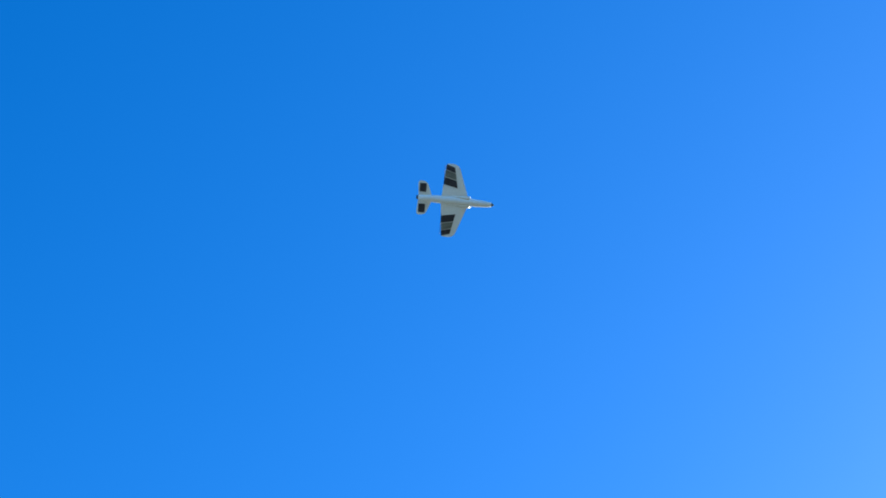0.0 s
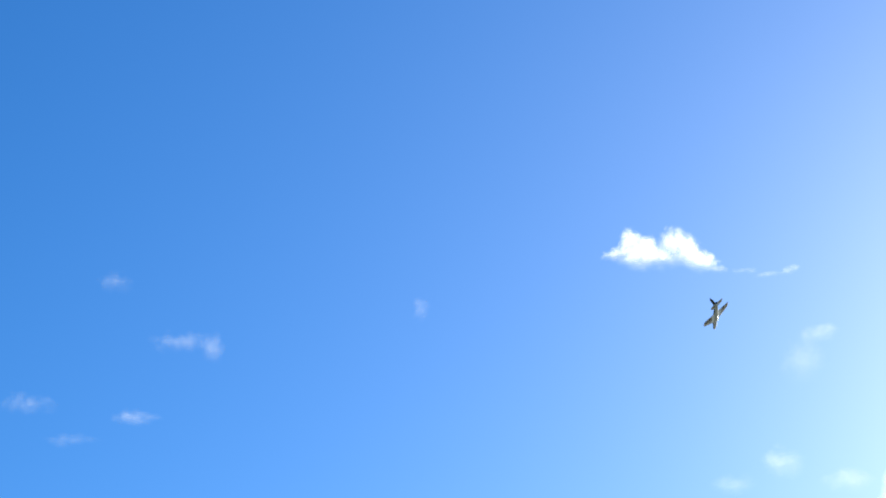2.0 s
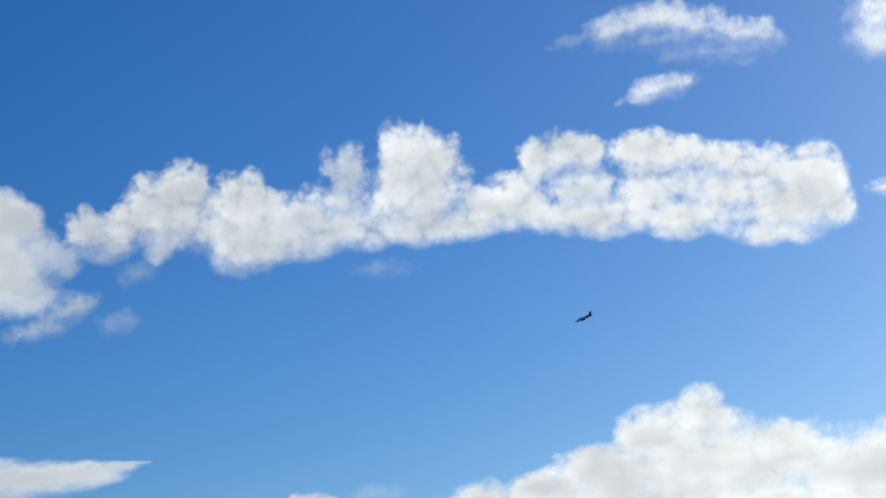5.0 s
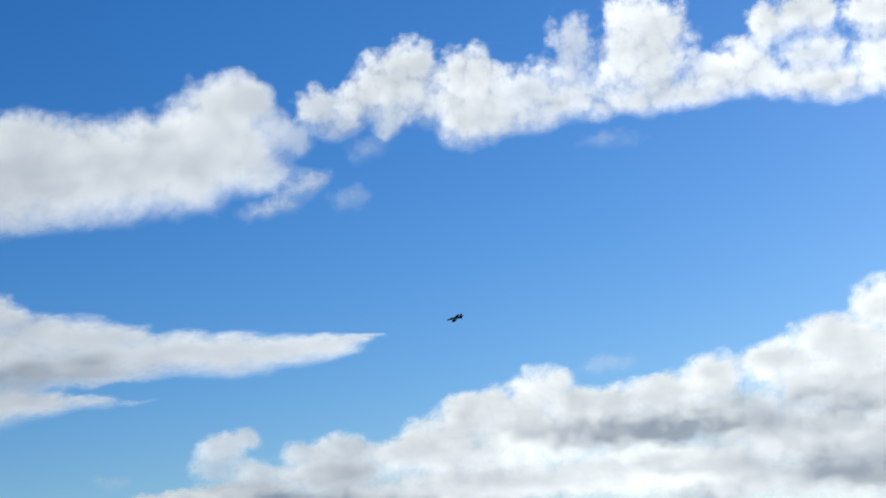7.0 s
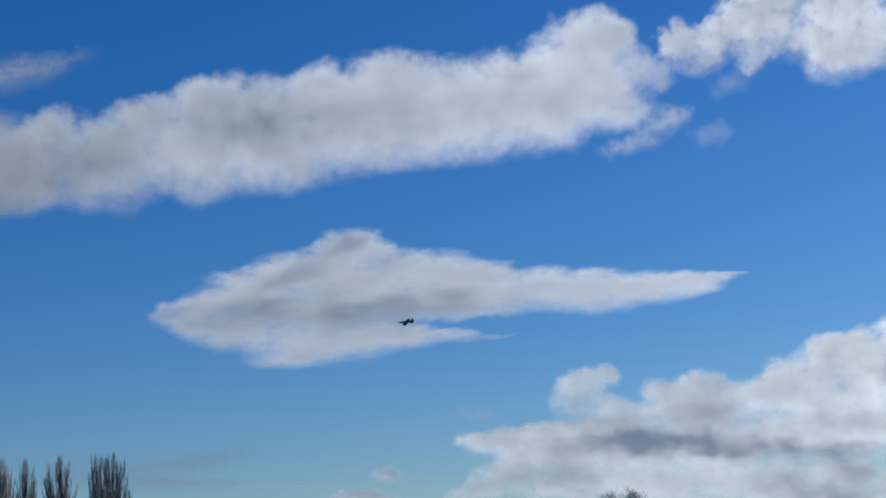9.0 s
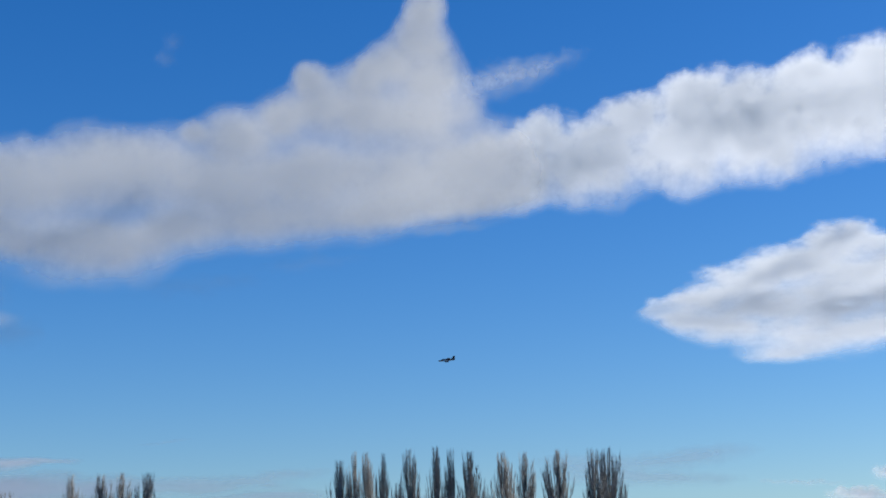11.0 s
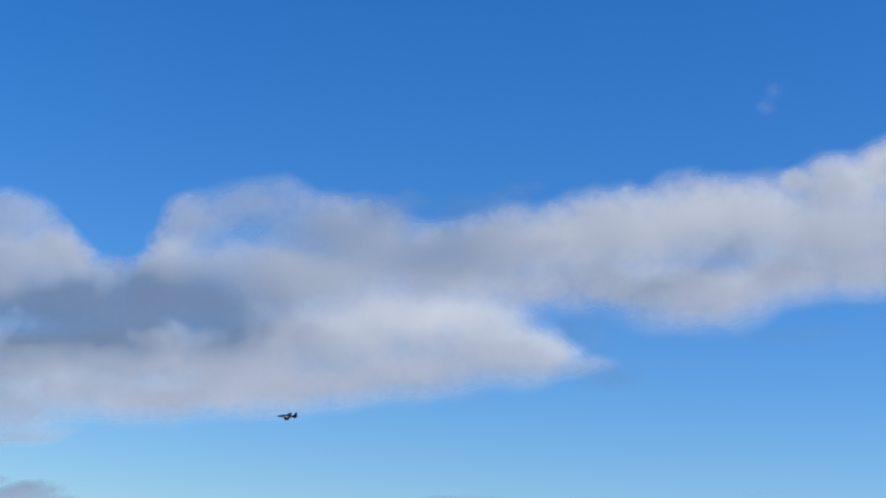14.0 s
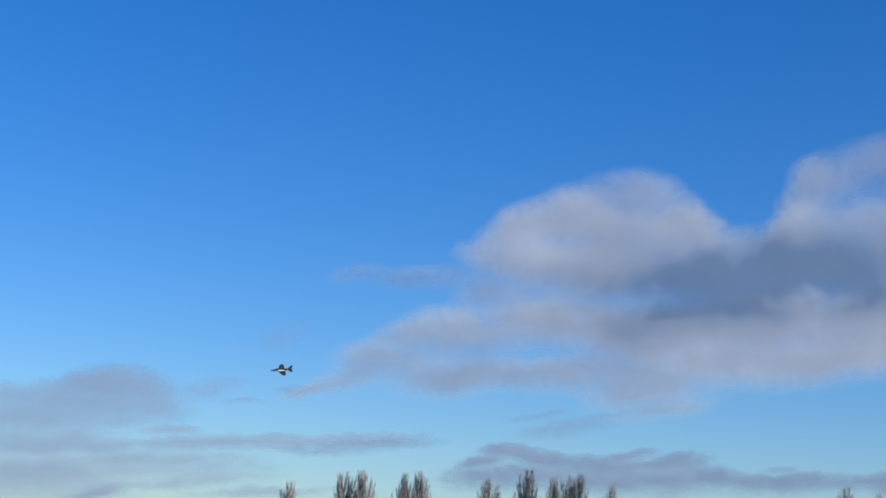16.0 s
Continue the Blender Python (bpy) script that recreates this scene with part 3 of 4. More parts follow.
LOW_SHADE_B = [
    (9.11, 5.69, 1.73, 0.23, -7, 0.4), (13.49, 5.14, 1.54, 0.27, -7, 0.4),
]
LOW_LIT = [
    (1.81, 5.54, 2.12, 0.42, -5, 0.7), (5.53, 5.09, 2.69, 0.27, -4, 0.8), (6.70, 4.05, 2.31, 0.31, -3, 0.7), (4.38, 3.23, 1.15, 0.38, 3, 0.9),
    (1.11, 4.27, 1.73, 0.27, -5, 0.6), (-9.37, 5.11, 2.12, 0.19, 1, 0.6), (-4.49, 3.69, 1.73, 0.27, -5, 0.5), (2.98, 7.62, 0.77, 0.58, -6, 0.5),
    (7.40, 2.22, 1.54, 0.38, -5, 0.7),
]
LOW_GAP = [
    (2.70, 3.23, 0.96, 0.19, -5, 0.5), (-6.60, 6.24, 0.65, 0.38, -4, 0.5), (-2.31, 6.66, 0.58, 0.31, -5, 0.3),
]
HORA_A = [
    (-53.14, 2.13, 3.27, 0.69, 3, 0.95), (-49.12, 2.33, 3.66, 0.69, 3, 1), (-44.64, 2.54, 3.27, 0.65, 3, 0.95), (-40.09, 2.83, 3.08, 0.54, 2, 0.8),
    (-35.91, 2.90, 3.66, 0.54, 2, 0.6), (-30.84, 3.36, 3.08, 0.31, 2, 0.3), (-53.82, 3.74, 2.12, 0.35, 5, 0.95), (-51.66, 4.05, 2.12, 0.38, 7, 0.95),
    (-49.45, 4.27, 2.31, 0.42, 6, 0.95), (-53.22, 3.13, 2.89, 0.62, 3, 0.95), (-50.13, 3.39, 3.08, 0.65, 3, 1), (-46.97, 3.64, 2.89, 0.69, 3, 1),
    (-45.52, 4.66, 2.12, 0.27, 5, 0.9), (-44.01, 4.81, 1.73, 0.15, 3, 0.85), (-42.86, 4.90, 0.77, 0.10, -5, 0.6), (-43.96, 3.88, 2.69, 0.62, 3, 0.95),
]
HORA_B = [
    (-41.48, 3.90, 2.12, 0.50, 2, 0.75), (-37.85, 4.05, 2.89, 0.38, 2, 0.45), (-35.57, 4.32, 2.12, 0.23, 6, 0.3), (-38.21, 3.47, 3.46, 0.27, 2, 0.5),
    (-35.55, 3.66, 2.12, 0.31, 2, 0.5), (-39.05, 5.52, 1.15, 0.08, 5, 0.12), (-21.65, 4.66, 2.50, 0.46, 4, 0.32), (-24.71, 4.46, 2.12, 0.46, -2, 0.3),
    (-23.19, 4.04, 3.66, 0.35, -2, 0.35), (-35.90, 4.17, 1.35, 0.27, -7, 0.3),
]
HORA_SHADE = [
    (-44.39, 4.79, 2.50, 0.15, 3, 1), (-53.64, 3.75, 1.73, 0.19, 5, 0.7), (-52.71, 3.43, 2.50, 0.23, 3, 0.5),
]
HORB_A = [
    (-69.26, 3.95, 1.00, 0.27, 3, 0.9), (-70.08, 3.56, 0.89, 0.27, 13, 0.85), (-68.21, 3.76, 1.15, 0.31, -5, 0.85), (-65.18, 3.99, 0.89, 0.19, 13, 0.7),
    (-65.92, 3.61, 1.73, 0.38, 3, 0.85), (-63.64, 3.82, 1.15, 0.35, 11, 0.9), (-62.48, 3.50, 1.35, 0.38, -9, 0.85), (-68.91, 3.07, 2.69, 0.54, 3, 0.8),
    (-64.75, 3.20, 3.27, 0.54, 3, 0.85), (-59.79, 3.35, 2.31, 0.38, 3, 0.8), (-60.19, 3.80, 0.58, 0.15, 3, 0.3), (-56.00, 3.61, 2.12, 0.35, 6, 0.8),
    (-52.63, 3.94, 2.12, 0.35, 8, 0.85), (-50.04, 4.22, 1.73, 0.31, 2, 0.9), (-49.67, 3.77, 3.27, 0.46, 2, 0.9), (-54.11, 3.32, 2.89, 0.31, 2, 0.85),
]
HORB_B = [
    (-47.50, 3.84, 2.12, 0.58, 2, 0.85), (-67.15, 4.87, 2.12, 0.35, 11, 0.3), (-68.31, 5.18, 1.35, 0.19, 11, 0.25), (-66.03, 5.31, 0.89, 0.15, 13, 0.25),
    (-74.01, 3.88, 2.50, 0.23, 6, 0.5), (-75.26, 3.61, 1.73, 0.23, 4, 0.4),
]
HORB_SHADE = [
    (-69.26, 3.95, 1.15, 0.27, 3, 0.9), (-63.64, 3.77, 1.15, 0.27, 9, 0.8), (-65.18, 3.93, 0.89, 0.15, 13, 0.6), (-67.42, 3.34, 2.31, 0.23, 3, 0.4),
    (-74.01, 3.88, 2.50, 0.23, 6, 0.6),
]
HORC_A = [
    (-84.90, 3.50, 2.89, 1.15, 4, 0.5), (-82.80, 4.59, 2.89, 0.89, 4, 0.5), (-84.39, 2.06, 3.27, 0.96, 4, 0.6), (-80.57, 2.68, 3.27, 0.69, 4, 0.4),
    (-83.23, 5.31, 1.54, 0.54, 13, 0.75), (-82.11, 5.20, 1.73, 0.50, 4, 0.7), (-83.72, 4.61, 2.31, 0.42, 4, 0.65), (-85.21, 4.78, 1.73, 0.50, 5, 0.5),
    (-85.13, 4.04, 2.31, 0.50, 4, 0.7), (-82.94, 4.11, 1.73, 0.35, 4, 0.5), (-80.68, 3.90, 1.15, 0.23, 4, 0.5), (-79.15, 3.62, 2.89, 0.27, 6, 0.62),
    (-75.75, 3.88, 2.89, 0.23, 7, 0.62), (-73.09, 4.14, 1.15, 0.12, 7, 0.4), (-83.95, 3.20, 3.08, 0.38, 4, 0.7), (-81.89, 2.87, 2.89, 0.35, 4, 0.6),
]
HORC_B = [
    (-84.96, 2.29, 2.12, 0.50, 4, 0.8), (-82.90, 1.75, 1.15, 0.31, 14, 1), (-80.53, 2.22, 3.08, 0.23, 7, 0.5), (-77.90, 2.10, 2.31, 0.23, 4, 0.45),
    (-78.32, 5.06, 0.77, 0.12, 4, 0.3), (-79.49, 5.40, 1.15, 0.42, 14, 0.22), (-77.15, 7.28, 0.96, 0.58, 24, 0.12), (-76.64, 5.59, 0.58, 0.19, 4, 0.25),
]
HORC_SHADE = [
    (-76.51, 3.80, 3.27, 0.19, 7, 0.7), (-80.68, 3.84, 1.15, 0.19, 4, 0.6), (-82.02, 2.21, 1.73, 0.15, 12, 0.6),
]
LENS_GAP = [
    (-11.30, 8.90, 2.12, 0.13, -1, 1.2),
]
LOW_DOMES = [
    (16.47, 9.27, 1.08, 1.00, -9, 1), (15.13, 8.61, 1.27, 1.08, -8, 1), (17.22, 7.55, 2.12, 1.42, -8, 1), (12.52, 8.11, 1.12, 0.77, -8, 1),
    (10.64, 7.40, 1.27, 0.69, -7, 1), (19.12, 7.83, 1.35, 0.92, -9, 1), (17.60, 5.99, 2.50, 1.08, -8, 1), (19.65, 5.14, 2.89, 1.35, -8, 1),
    (14.05, 5.91, 3.66, 0.89, -8, 1), (21.72, 6.68, 2.89, 1.54, -9, 1),
]
LOW_EAST = [
    (19.92, 3.64, 3.85, 1.15, -8, 1), (16.37, 4.11, 3.85, 0.96, -7, 1), (23.65, 4.74, 3.08, 1.73, -9, 1), (22.44, 2.93, 3.08, 1.54, -8, 1),
    (10.94, 5.12, 2.89, 1.15, -7, 1), (12.92, 3.57, 2.89, 1.35, -7, 1), (8.71, 3.89, 2.89, 0.96, -7, 1), (14.06, 6.21, 2.12, 1.15, -8, 1),
    (15.70, 7.29, 1.92, 1.54, -8, 1),
]
cloud("cumulus_cloud", "row of dazzling white ragged cumulus heaps with blue gaps", ROW_A + ROW_B + ROW_C + ROW_D, 2300, CRISP, 11, step=0.04, ragged=0.75, puffy=0.65, fray=0.4, band=0.3, fill=-0.2, cap=1.0, freq=0.9, lump=0.12, gaps=ROW_GAP)
cloud("cloud_scrap", "tiny torn white cloud scraps", [
    (24.29, 15.76, 0.81, 0.27, -10, 1), (24.99, 14.87, 0.54, 0.23, -10, 0.8), (26.57, 15.07, 0.58, 0.15, -11, 0.8), (27.51, 14.99, 0.48, 0.10, -11, 0.6),
], 2350, FLUFF, 13, step=0.025, ragged=1.0, fill=-0.2, fade=1.2)
cloud("cumulus_cloud", "thin arched white cloud with frayed underside", [
    (16.96, 22.76, 1.15, 0.62, 1, 1), (15.57, 22.57, 1.27, 0.54, 8, 1), (18.36, 22.30, 1.54, 0.62, -16, 1), (20.05, 21.74, 1.35, 0.54, -15, 1),
    (16.96, 21.99, 2.31, 0.46, -3, 0.55), (18.94, 21.31, 1.73, 0.50, -8, 0.45), (20.79, 21.19, 0.77, 0.54, -9, 0.45), (17.51, 21.43, 0.77, 0.35, -8, 0.4),
    (14.09, 22.46, 1.08, 0.35, 4, 0.4), (16.85, 20.45, 1.12, 0.46, 7, 1), (16.29, 20.16, 1.23, 0.27, -1, 0.7), (20.11, 20.80, 0.77, 0.23, -8, 0.3),
], 2250, FLUFF, 14, step=0.03, ragged=1.05, puffy=0.3, fray=0.7, fill=-0.55, fade=1.6, freq=1.1)
cloud("cumulus_cloud", "small round dazzling white cumulus cloud", [
    (25.41, 21.23, 1.39, 1.19, -11, 1), (26.51, 21.13, 0.96, 0.92, -11, 1), (24.97, 20.53, 1.15, 0.67, -10, 1), (28.01, 21.52, 0.73, 0.77, -12, 0.8),
    (27.54, 20.75, 0.77, 0.58, -11, 0.6), (29.03, 19.36, 0.38, 0.27, 18, 0.3), (28.70, 21.01, 0.58, 0.48, -12, 0.5),
], 2260, FLUFF, 15, step=0.03, ragged=0.8, puffy=0.5, fray=0.7, fill=-0.35, fade=1.0)
cloud("cumulus_cloud", "glaring white cumulus cloud towards the sun", [
    (32.04, 22.34, 1.19, 1.44, -13, 1), (33.45, 23.19, 1.15, 1.44, -14, 1), (30.11, 21.00, 0.87, 0.81, -12, 0.75), (33.80, 21.39, 1.54, 1.35, -13, 1),
    (32.60, 19.74, 1.15, 0.87, -12, 0.7), (29.09, 19.56, 0.58, 0.27, 9, 0.35), (32.35, 17.89, 0.87, 0.58, -12, 0.6), (31.09, 15.78, 0.87, 0.48, -11, 0.6),
    (35.47, 21.78, 1.73, 1.73, -14, 1), (33.81, 18.35, 1.35, 1.15, -12, 0.7),
], 2280, FLUFF, 16, step=0.04, ragged=1.1, fill=0.1)
cloud("cloud_scrap", "small white two-peaked cloud alone in blue sky", [
    (23.11, 32.70, 0.34, 0.44, 10, 0.9), (24.77, 32.45, 0.42, 0.50, -25, 0.9), (23.87, 32.10, 1.15, 0.38, -9, 1), (23.45, 32.34, 0.65, 0.46, -9, 1),
    (25.34, 31.85, 0.89, 0.35, -32, 1), (22.40, 32.41, 0.58, 0.23, 6, 0.6), (25.15, 32.18, 0.46, 0.42, -50, 1), (27.27, 31.04, 0.50, 0.13, -11, 0.2),
    (28.08, 30.79, 0.58, 0.13, -3, 0.2), (28.95, 30.79, 0.38, 0.17, 13, 0.35), (26.23, 31.29, 0.35, 0.15, -11, 0.4),
], 2100, FLUFF, 17, step=0.025, ragged=0.7, puffy=0.25, fray=0.8, fill=-0.5, fade=1.8)
cloud("cloud_wisp", "faint pale wisps of cloud on deep blue", [
    (4.90, 30.65, 0.89, 0.38, -0, 0.15), (6.10, 30.37, 0.38, 0.54, -1, 0.14), (3.22, 28.13, 0.77, 0.27, 0, 0.14), (2.34, 32.64, 0.62, 0.42, 1, 0.075),
    (-0.75, 28.53, 0.92, 0.35, 2, 0.11), (14.40, 31.34, 0.27, 0.42, -5, 0.09), (0.96, 27.36, 0.96, 0.23, 1, 0.06),
], 2100, THIN, 18, step=0.035, ragged=0.9, puffy=0.2, fray=0.7, fill=0.05)
cloud("cloud_wisp", "hazy pale wisps of cloud near the sun", [
    (29.49, 28.51, 0.65, 0.31, -3, 0.17), (27.23, 24.54, 0.69, 0.50, -11, 0.18), (28.64, 27.71, 0.77, 0.77, -12, 0.06), (25.28, 24.11, 0.77, 0.38, -10, 0.09),
    (29.25, 23.62, 0.77, 0.38, -11, 0.15),
], 2120, THIN, 19, step=0.035, ragged=0.9, puffy=0.2, fray=0.7, fill=0.05)
cloud("cloud_bank", "long white-grey cumulus bank with ragged end", BANK_A + BANK_B + BANK_C, 3300, BANKED, 21, step=0.045, ragged=0.5, puffy=0.35, fray=0.35, turn=-3, fill=-0.1, fade=0.3, lump=0.05, depth=0.12, freq=0.7, dense=BANK_SHADE)
cloud("cloud_bank", "long soft grey-white cloud bank with towering peak", PEAK_A + PEAK_B + PEAK_C + LOBE_A + LOBE_B + WEST_A + WEST_B, 2150, SOFT, 22, step=0.055, ragged=0.42, puffy=0.2, fray=0.2, lump=0.03, depth=0.09, wall=114.0, fill=0.08, band=0.2, freq=0.5, dense=SOFT_SHADE_A + SOFT_SHADE_B, bright=SOFT_LIT, gaps=SOFT_GAP)
cloud("cloud_wisp", "thin pale veil trailing from a cloud bank", PEAK_VEIL, 2600, THIN, 23, step=0.05, ragged=0.9, puffy=0.2, fray=0.3, fill=0.3)
cloud("cloud_scrap", "torn pale scraps round a cumulus bank", SCRAP, 2500, THIN, 24, step=0.03, ragged=1.0, puffy=0.3, fray=0.9, fill=0.0)
cloud("lens_cloud", "smooth pale lens-shaped cloud with streaks", LENS_A + LENS_B, 2160, VEIL, 31, step=0.04, ragged=0.6, puffy=0.1, fray=0.5, stretch=2.4, lump=0.02, band=0.1, turn=-5, depth=0.1, fill=0.0, freq=1.1, dense=LENS_SHADE, gaps=LENS_GAP)
cloud("cloud_bank", "wide white and grey layered cloud bank over rooftops", LOW_A + LOW_B + LOW_C + LOW_D + LOW_DOMES + LOW_EAST, 3000, BANKED, 32, step=0.045, ragged=0.6, puffy=0.4, fray=0.3, stretch=1.3, band=0.3, fill=0.0, lump=0.08, freq=0.9, dense=LOW_SHADE_A + LOW_SHADE_B, bright=LOW_LIT, gaps=LOW_GAP)
cloud("cloud_scrap", "pale small cloud tufts low over the horizon", [
    (-14.99, 3.93, 0.38, 0.25, -3, 0.85), (-15.88, 3.24, 0.81, 0.25, -3, 1), (-17.76, 3.74, 1.35, 0.10, -3, 0.35), (-26.62, 17.80, 1.19, 0.46, 1, 0.35),
], 3300, THIN, 36, step=0.03, ragged=0.9, fill=0.1)
cloud("cloud_wisp", "small faint pale wisp high over a cloud bank", [
    (-39.21, 18.32, 0.42, 0.35, 2, 0.25), (-38.95, 18.90, 0.42, 0.38, 32, 0.2), (-30.67, 16.50, 0.19, 0.15, 0, 0.15),
], 2400, THIN, 43)
cloud("horizon_cloud", "flat violet-grey cloud layers low behind trees", HORA_A + HORA_B, 3400, SLATE, 37, step=0.05, wall=114.0, depth=0.06, ragged=0.5, puffy=0.15, fray=0.2, stretch=2.5, fill=0.1, dense=HORA_SHADE)
cloud("horizon_cloud", "slate-blue ragged cloud layers low behind trees", HORB_A + HORB_B, 3420, DUSK, 38, step=0.045, wall=114.0, depth=0.06, ragged=0.5, puffy=0.3, stretch=1.6, fill=0.1, dense=HORB_SHADE)
cloud("horizon_cloud", "pale grey streaky cloud low in the sky", HORC_A + HORC_B, 3440, SLATE, 39, step=0.05, wall=114.0, depth=0.06, ragged=0.6, puffy=0.2, stretch=2.0, fill=0.35, dense=HORC_SHADE)


# ---- bare poplars ----
def tube(verts, faces, path, radii, sides=4):
    """A tapering branch along a path, ending in a point."""
    base = len(verts)
    axis = (path[-1] - path[0]).normalized()
    u = axis.orthogonal().normalized()
    v = axis.cross(u)
    for q, r in zip(path[:-1], radii):
        for k in range(sides):
            a = 2 * math.pi * k / sides
            verts.append(q + r * (math.cos(a) * u + math.sin(a) * v))
    verts.append(path[-1])
    n = len(path) - 1
    for i in range(n - 1):
        for k in range(sides):
            a, b = base + i * sides + k, base + i * sides + (k + 1) % sides
            faces.append((a, b, b + sides, a + sides))
    for k in range(sides):
        faces.append((base + (n - 1) * sides + k, base + (n - 1) * sides + (k + 1) % sides, base + n * sides))


def build_poplar(rnd, limbs=46, spread=1.0, plumes=3, height=20.0):
    """A bare upright poplar: trunk, steep limbs, and a broom of fine twigs."""
    root = thing("poplar_tree", Matrix(), "tall bare grey-brown poplar tree with upright brush-like branches", "tree", "row of bare poplars")
    tv, tf = [], []
    lean = Vector((rnd.uniform(-0.2, 0.2), rnd.uniform(-0.2, 0.2), 0))
    trunk_path = [Vector((lean.x * (z / height) ** 2, lean.y * (z / height) ** 2, z)) for z in (0, 1.2, 4, 8, 12, 15.5, 18, height - 0.6)]
    tube(tv, tf, trunk_path, [0.42, 0.33, 0.28, 0.22, 0.15, 0.09, 0.05], 8)
    mesh_object("trunk", tv, tf, BARK, root, "grey furrowed trunk", True)
    lv, lf, wv, wf = [], [], [], []
    fork = height - 10.5
    leaders = [(Vector((lean.x, lean.y, 0)), height)]
    turn = rnd.uniform(0, 2 * math.pi)
    for k in range(plumes - 1):
        b = turn + k * 2 * math.pi / max(plumes - 1, 1) + rnd.uniform(-0.5, 0.5)
        leaders.append((Vector((math.cos(b), math.sin(b), 0)) * spread * rnd.uniform(0.8, 1.3), height - rnd.uniform(0.1, 2.2)))
    for off, top in leaders[1:]:
        path = [Vector((off.x * u ** 0.6, off.y * u ** 0.6, fork + (top - fork) * u)) for u in (0, 0.12, 0.3, 0.55, 0.8, 1.0)]
        tube(lv, lf, path, [0.16, 0.14, 0.11, 0.075, 0.04], 6)
    for k in range(limbs):
        off, crest = leaders[k % len(leaders)]
        drop = 7.5 * ((k + rnd.random()) / limbs) ** 1.2
        top = crest - drop * rnd.uniform(0.85, 1.0)
        z0 = max(2.2, top - rnd.uniform(3.5, 7.0))
        a = rnd.uniform(0, 2 * math.pi)
        out = spread * (0.50 + 0.24 * drop) * rnd.uniform(0.5, 1.1)
        d = Vector((math.cos(a), math.sin(a), 0))
        path = []
        for s in (0, 0.18, 0.4, 0.62, 0.82, 1.0):
            z = z0 + (top - z0) * s
            u = min(max((z - fork) / (crest - fork), 0.0), 1.0)
            path.append(off * u ** 0.6 + d * out * (1 - (1 - s) ** 2.0) + Vector((rnd.uniform(-0.07, 0.07), rnd.uniform(-0.07, 0.07), z)))
        r0 = 0.075 + 0.05 * (1 - z0 / height)
        tube(lv, lf, path, [r0, r0 * 0.8, r0 * 0.6, r0 * 0.42, r0 * 0.25], 5)
        for j in range(26):
            s = rnd.uniform(0.18, 0.97)
            i = min(int(s * 5), 4)
            q = path[i].lerp(path[i + 1], s * 5 - i)
            b = rnd.uniform(0, 2 * math.pi)
            length = rnd.uniform(0.7, 2.2) * (1.15 - 0.4 * s)
            side = Vector((math.cos(b), math.sin(b), 0)) * length * rnd.uniform(0.06, 0.22)
            end = q + side + Vector((0, 0, length))
            if end.z > height + 0.3:
                end.z = height + 0.3 * rnd.random()
            tube(wv, wf, [q, q.lerp(end, 0.5) + side * 0.25, end], [0.02, 0.014], 3)
    tagged(mesh_object("branchwork", lv, lf, BARK, root), kind="stuff")
    tagged(mesh_object("twig_crown", wv, wf, TWIG, root, "fine upright grey-brown twigs"), kind="stuff")
    return root


rnd = random.Random(5)
POPLARS = [build_poplar(rnd, 64, 1.0, 3), build_poplar(rnd, 52, 0.9, 2), build_poplar(rnd, 72, 1.1, 4), build_poplar(rnd, 40, 0.9, 2)]
POPLAR_WIDTH = [3.1, 2.6, 3.5, 2.8]
# azimuth, elevation of the top, width, in degrees
NEAR_ROW = [
    (-48.79, 4.43, 1.35), (-47.58, 4.34, 0.87), (-46.40, 4.35, 1.06), (-44.21, 3.98, 1.15), (-42.05, 4.53, 0.81), (-41.19, 4.53, 0.77),
    (-40.49, 4.59, 0.54), (-39.70, 4.58, 0.87), (-35.99, 3.61, 0.67), (-33.25, 4.92, 0.73), (-32.74, 5.22, 0.54), (-32.25, 5.19, 0.54),
    (-31.77, 5.15, 0.54), (-31.25, 4.12, 0.46), (-30.79, 5.26, 0.65), (-29.99, 5.34, 0.58), (-29.46, 5.25, 0.58), (-28.81, 5.15, 0.81),
    (-28.28, 4.00, 0.42), (-27.59, 5.10, 0.81), (-26.98, 5.09, 0.58), (-25.80, 5.13, 0.92), (-24.64, 5.15, 0.89), (-24.13, 5.15, 0.85),
    (-23.66, 3.91, 0.42), (-58.06, 3.41, 0.92), (-56.93, 3.26, 0.69),
]
FAR_ROW = [
    (-76.52, 2.60, 0.73), (-74.70, 3.02, 0.77), (-74.02, 3.10, 0.77), (-72.64, 3.10, 0.77), (-72.11, 3.17, 0.73), (-69.92, 3.05, 0.73),
    (-68.45, 3.45, 0.81), (-67.68, 3.31, 0.73), (-67.11, 3.30, 0.69), (-66.74, 3.39, 0.62), (-65.74, 3.13, 0.69),
]


def plant(row, distance, seed):
    r = random.Random(seed)
    for k, (az, top, wide) in enumerate(row):
        d = distance * (1 + r.uniform(-0.03, 0.03))
        kind = (k * 2 + r.randrange(2)) % 3 if top > 4.05 or distance > 300 else 3
        height = EYE.z + d * math.tan(radians(top))
        width = d * radians(wide)
        ob = copy_thing(POPLARS[kind], Matrix.Translation(EYE + d * ray(az, 0) - Vector((0, 0, EYE.z))) @ pose(0, 0, -0.05, 0, 0, r.uniform(0, 360)))
        ob.scale = (width / POPLAR_WIDTH[kind],) * 2 + (height / 20.2,)
        if height < 15.5:
            tagged(ob, "shorter slender bare poplar tree between taller ones")


plant(NEAR_ROW, 203.0, 3)
plant(FAR_ROW, 345.0, 4)
for o in POPLARS:
    for q in (*o.children_recursive, o):
        bpy.data.objects.remove(q)


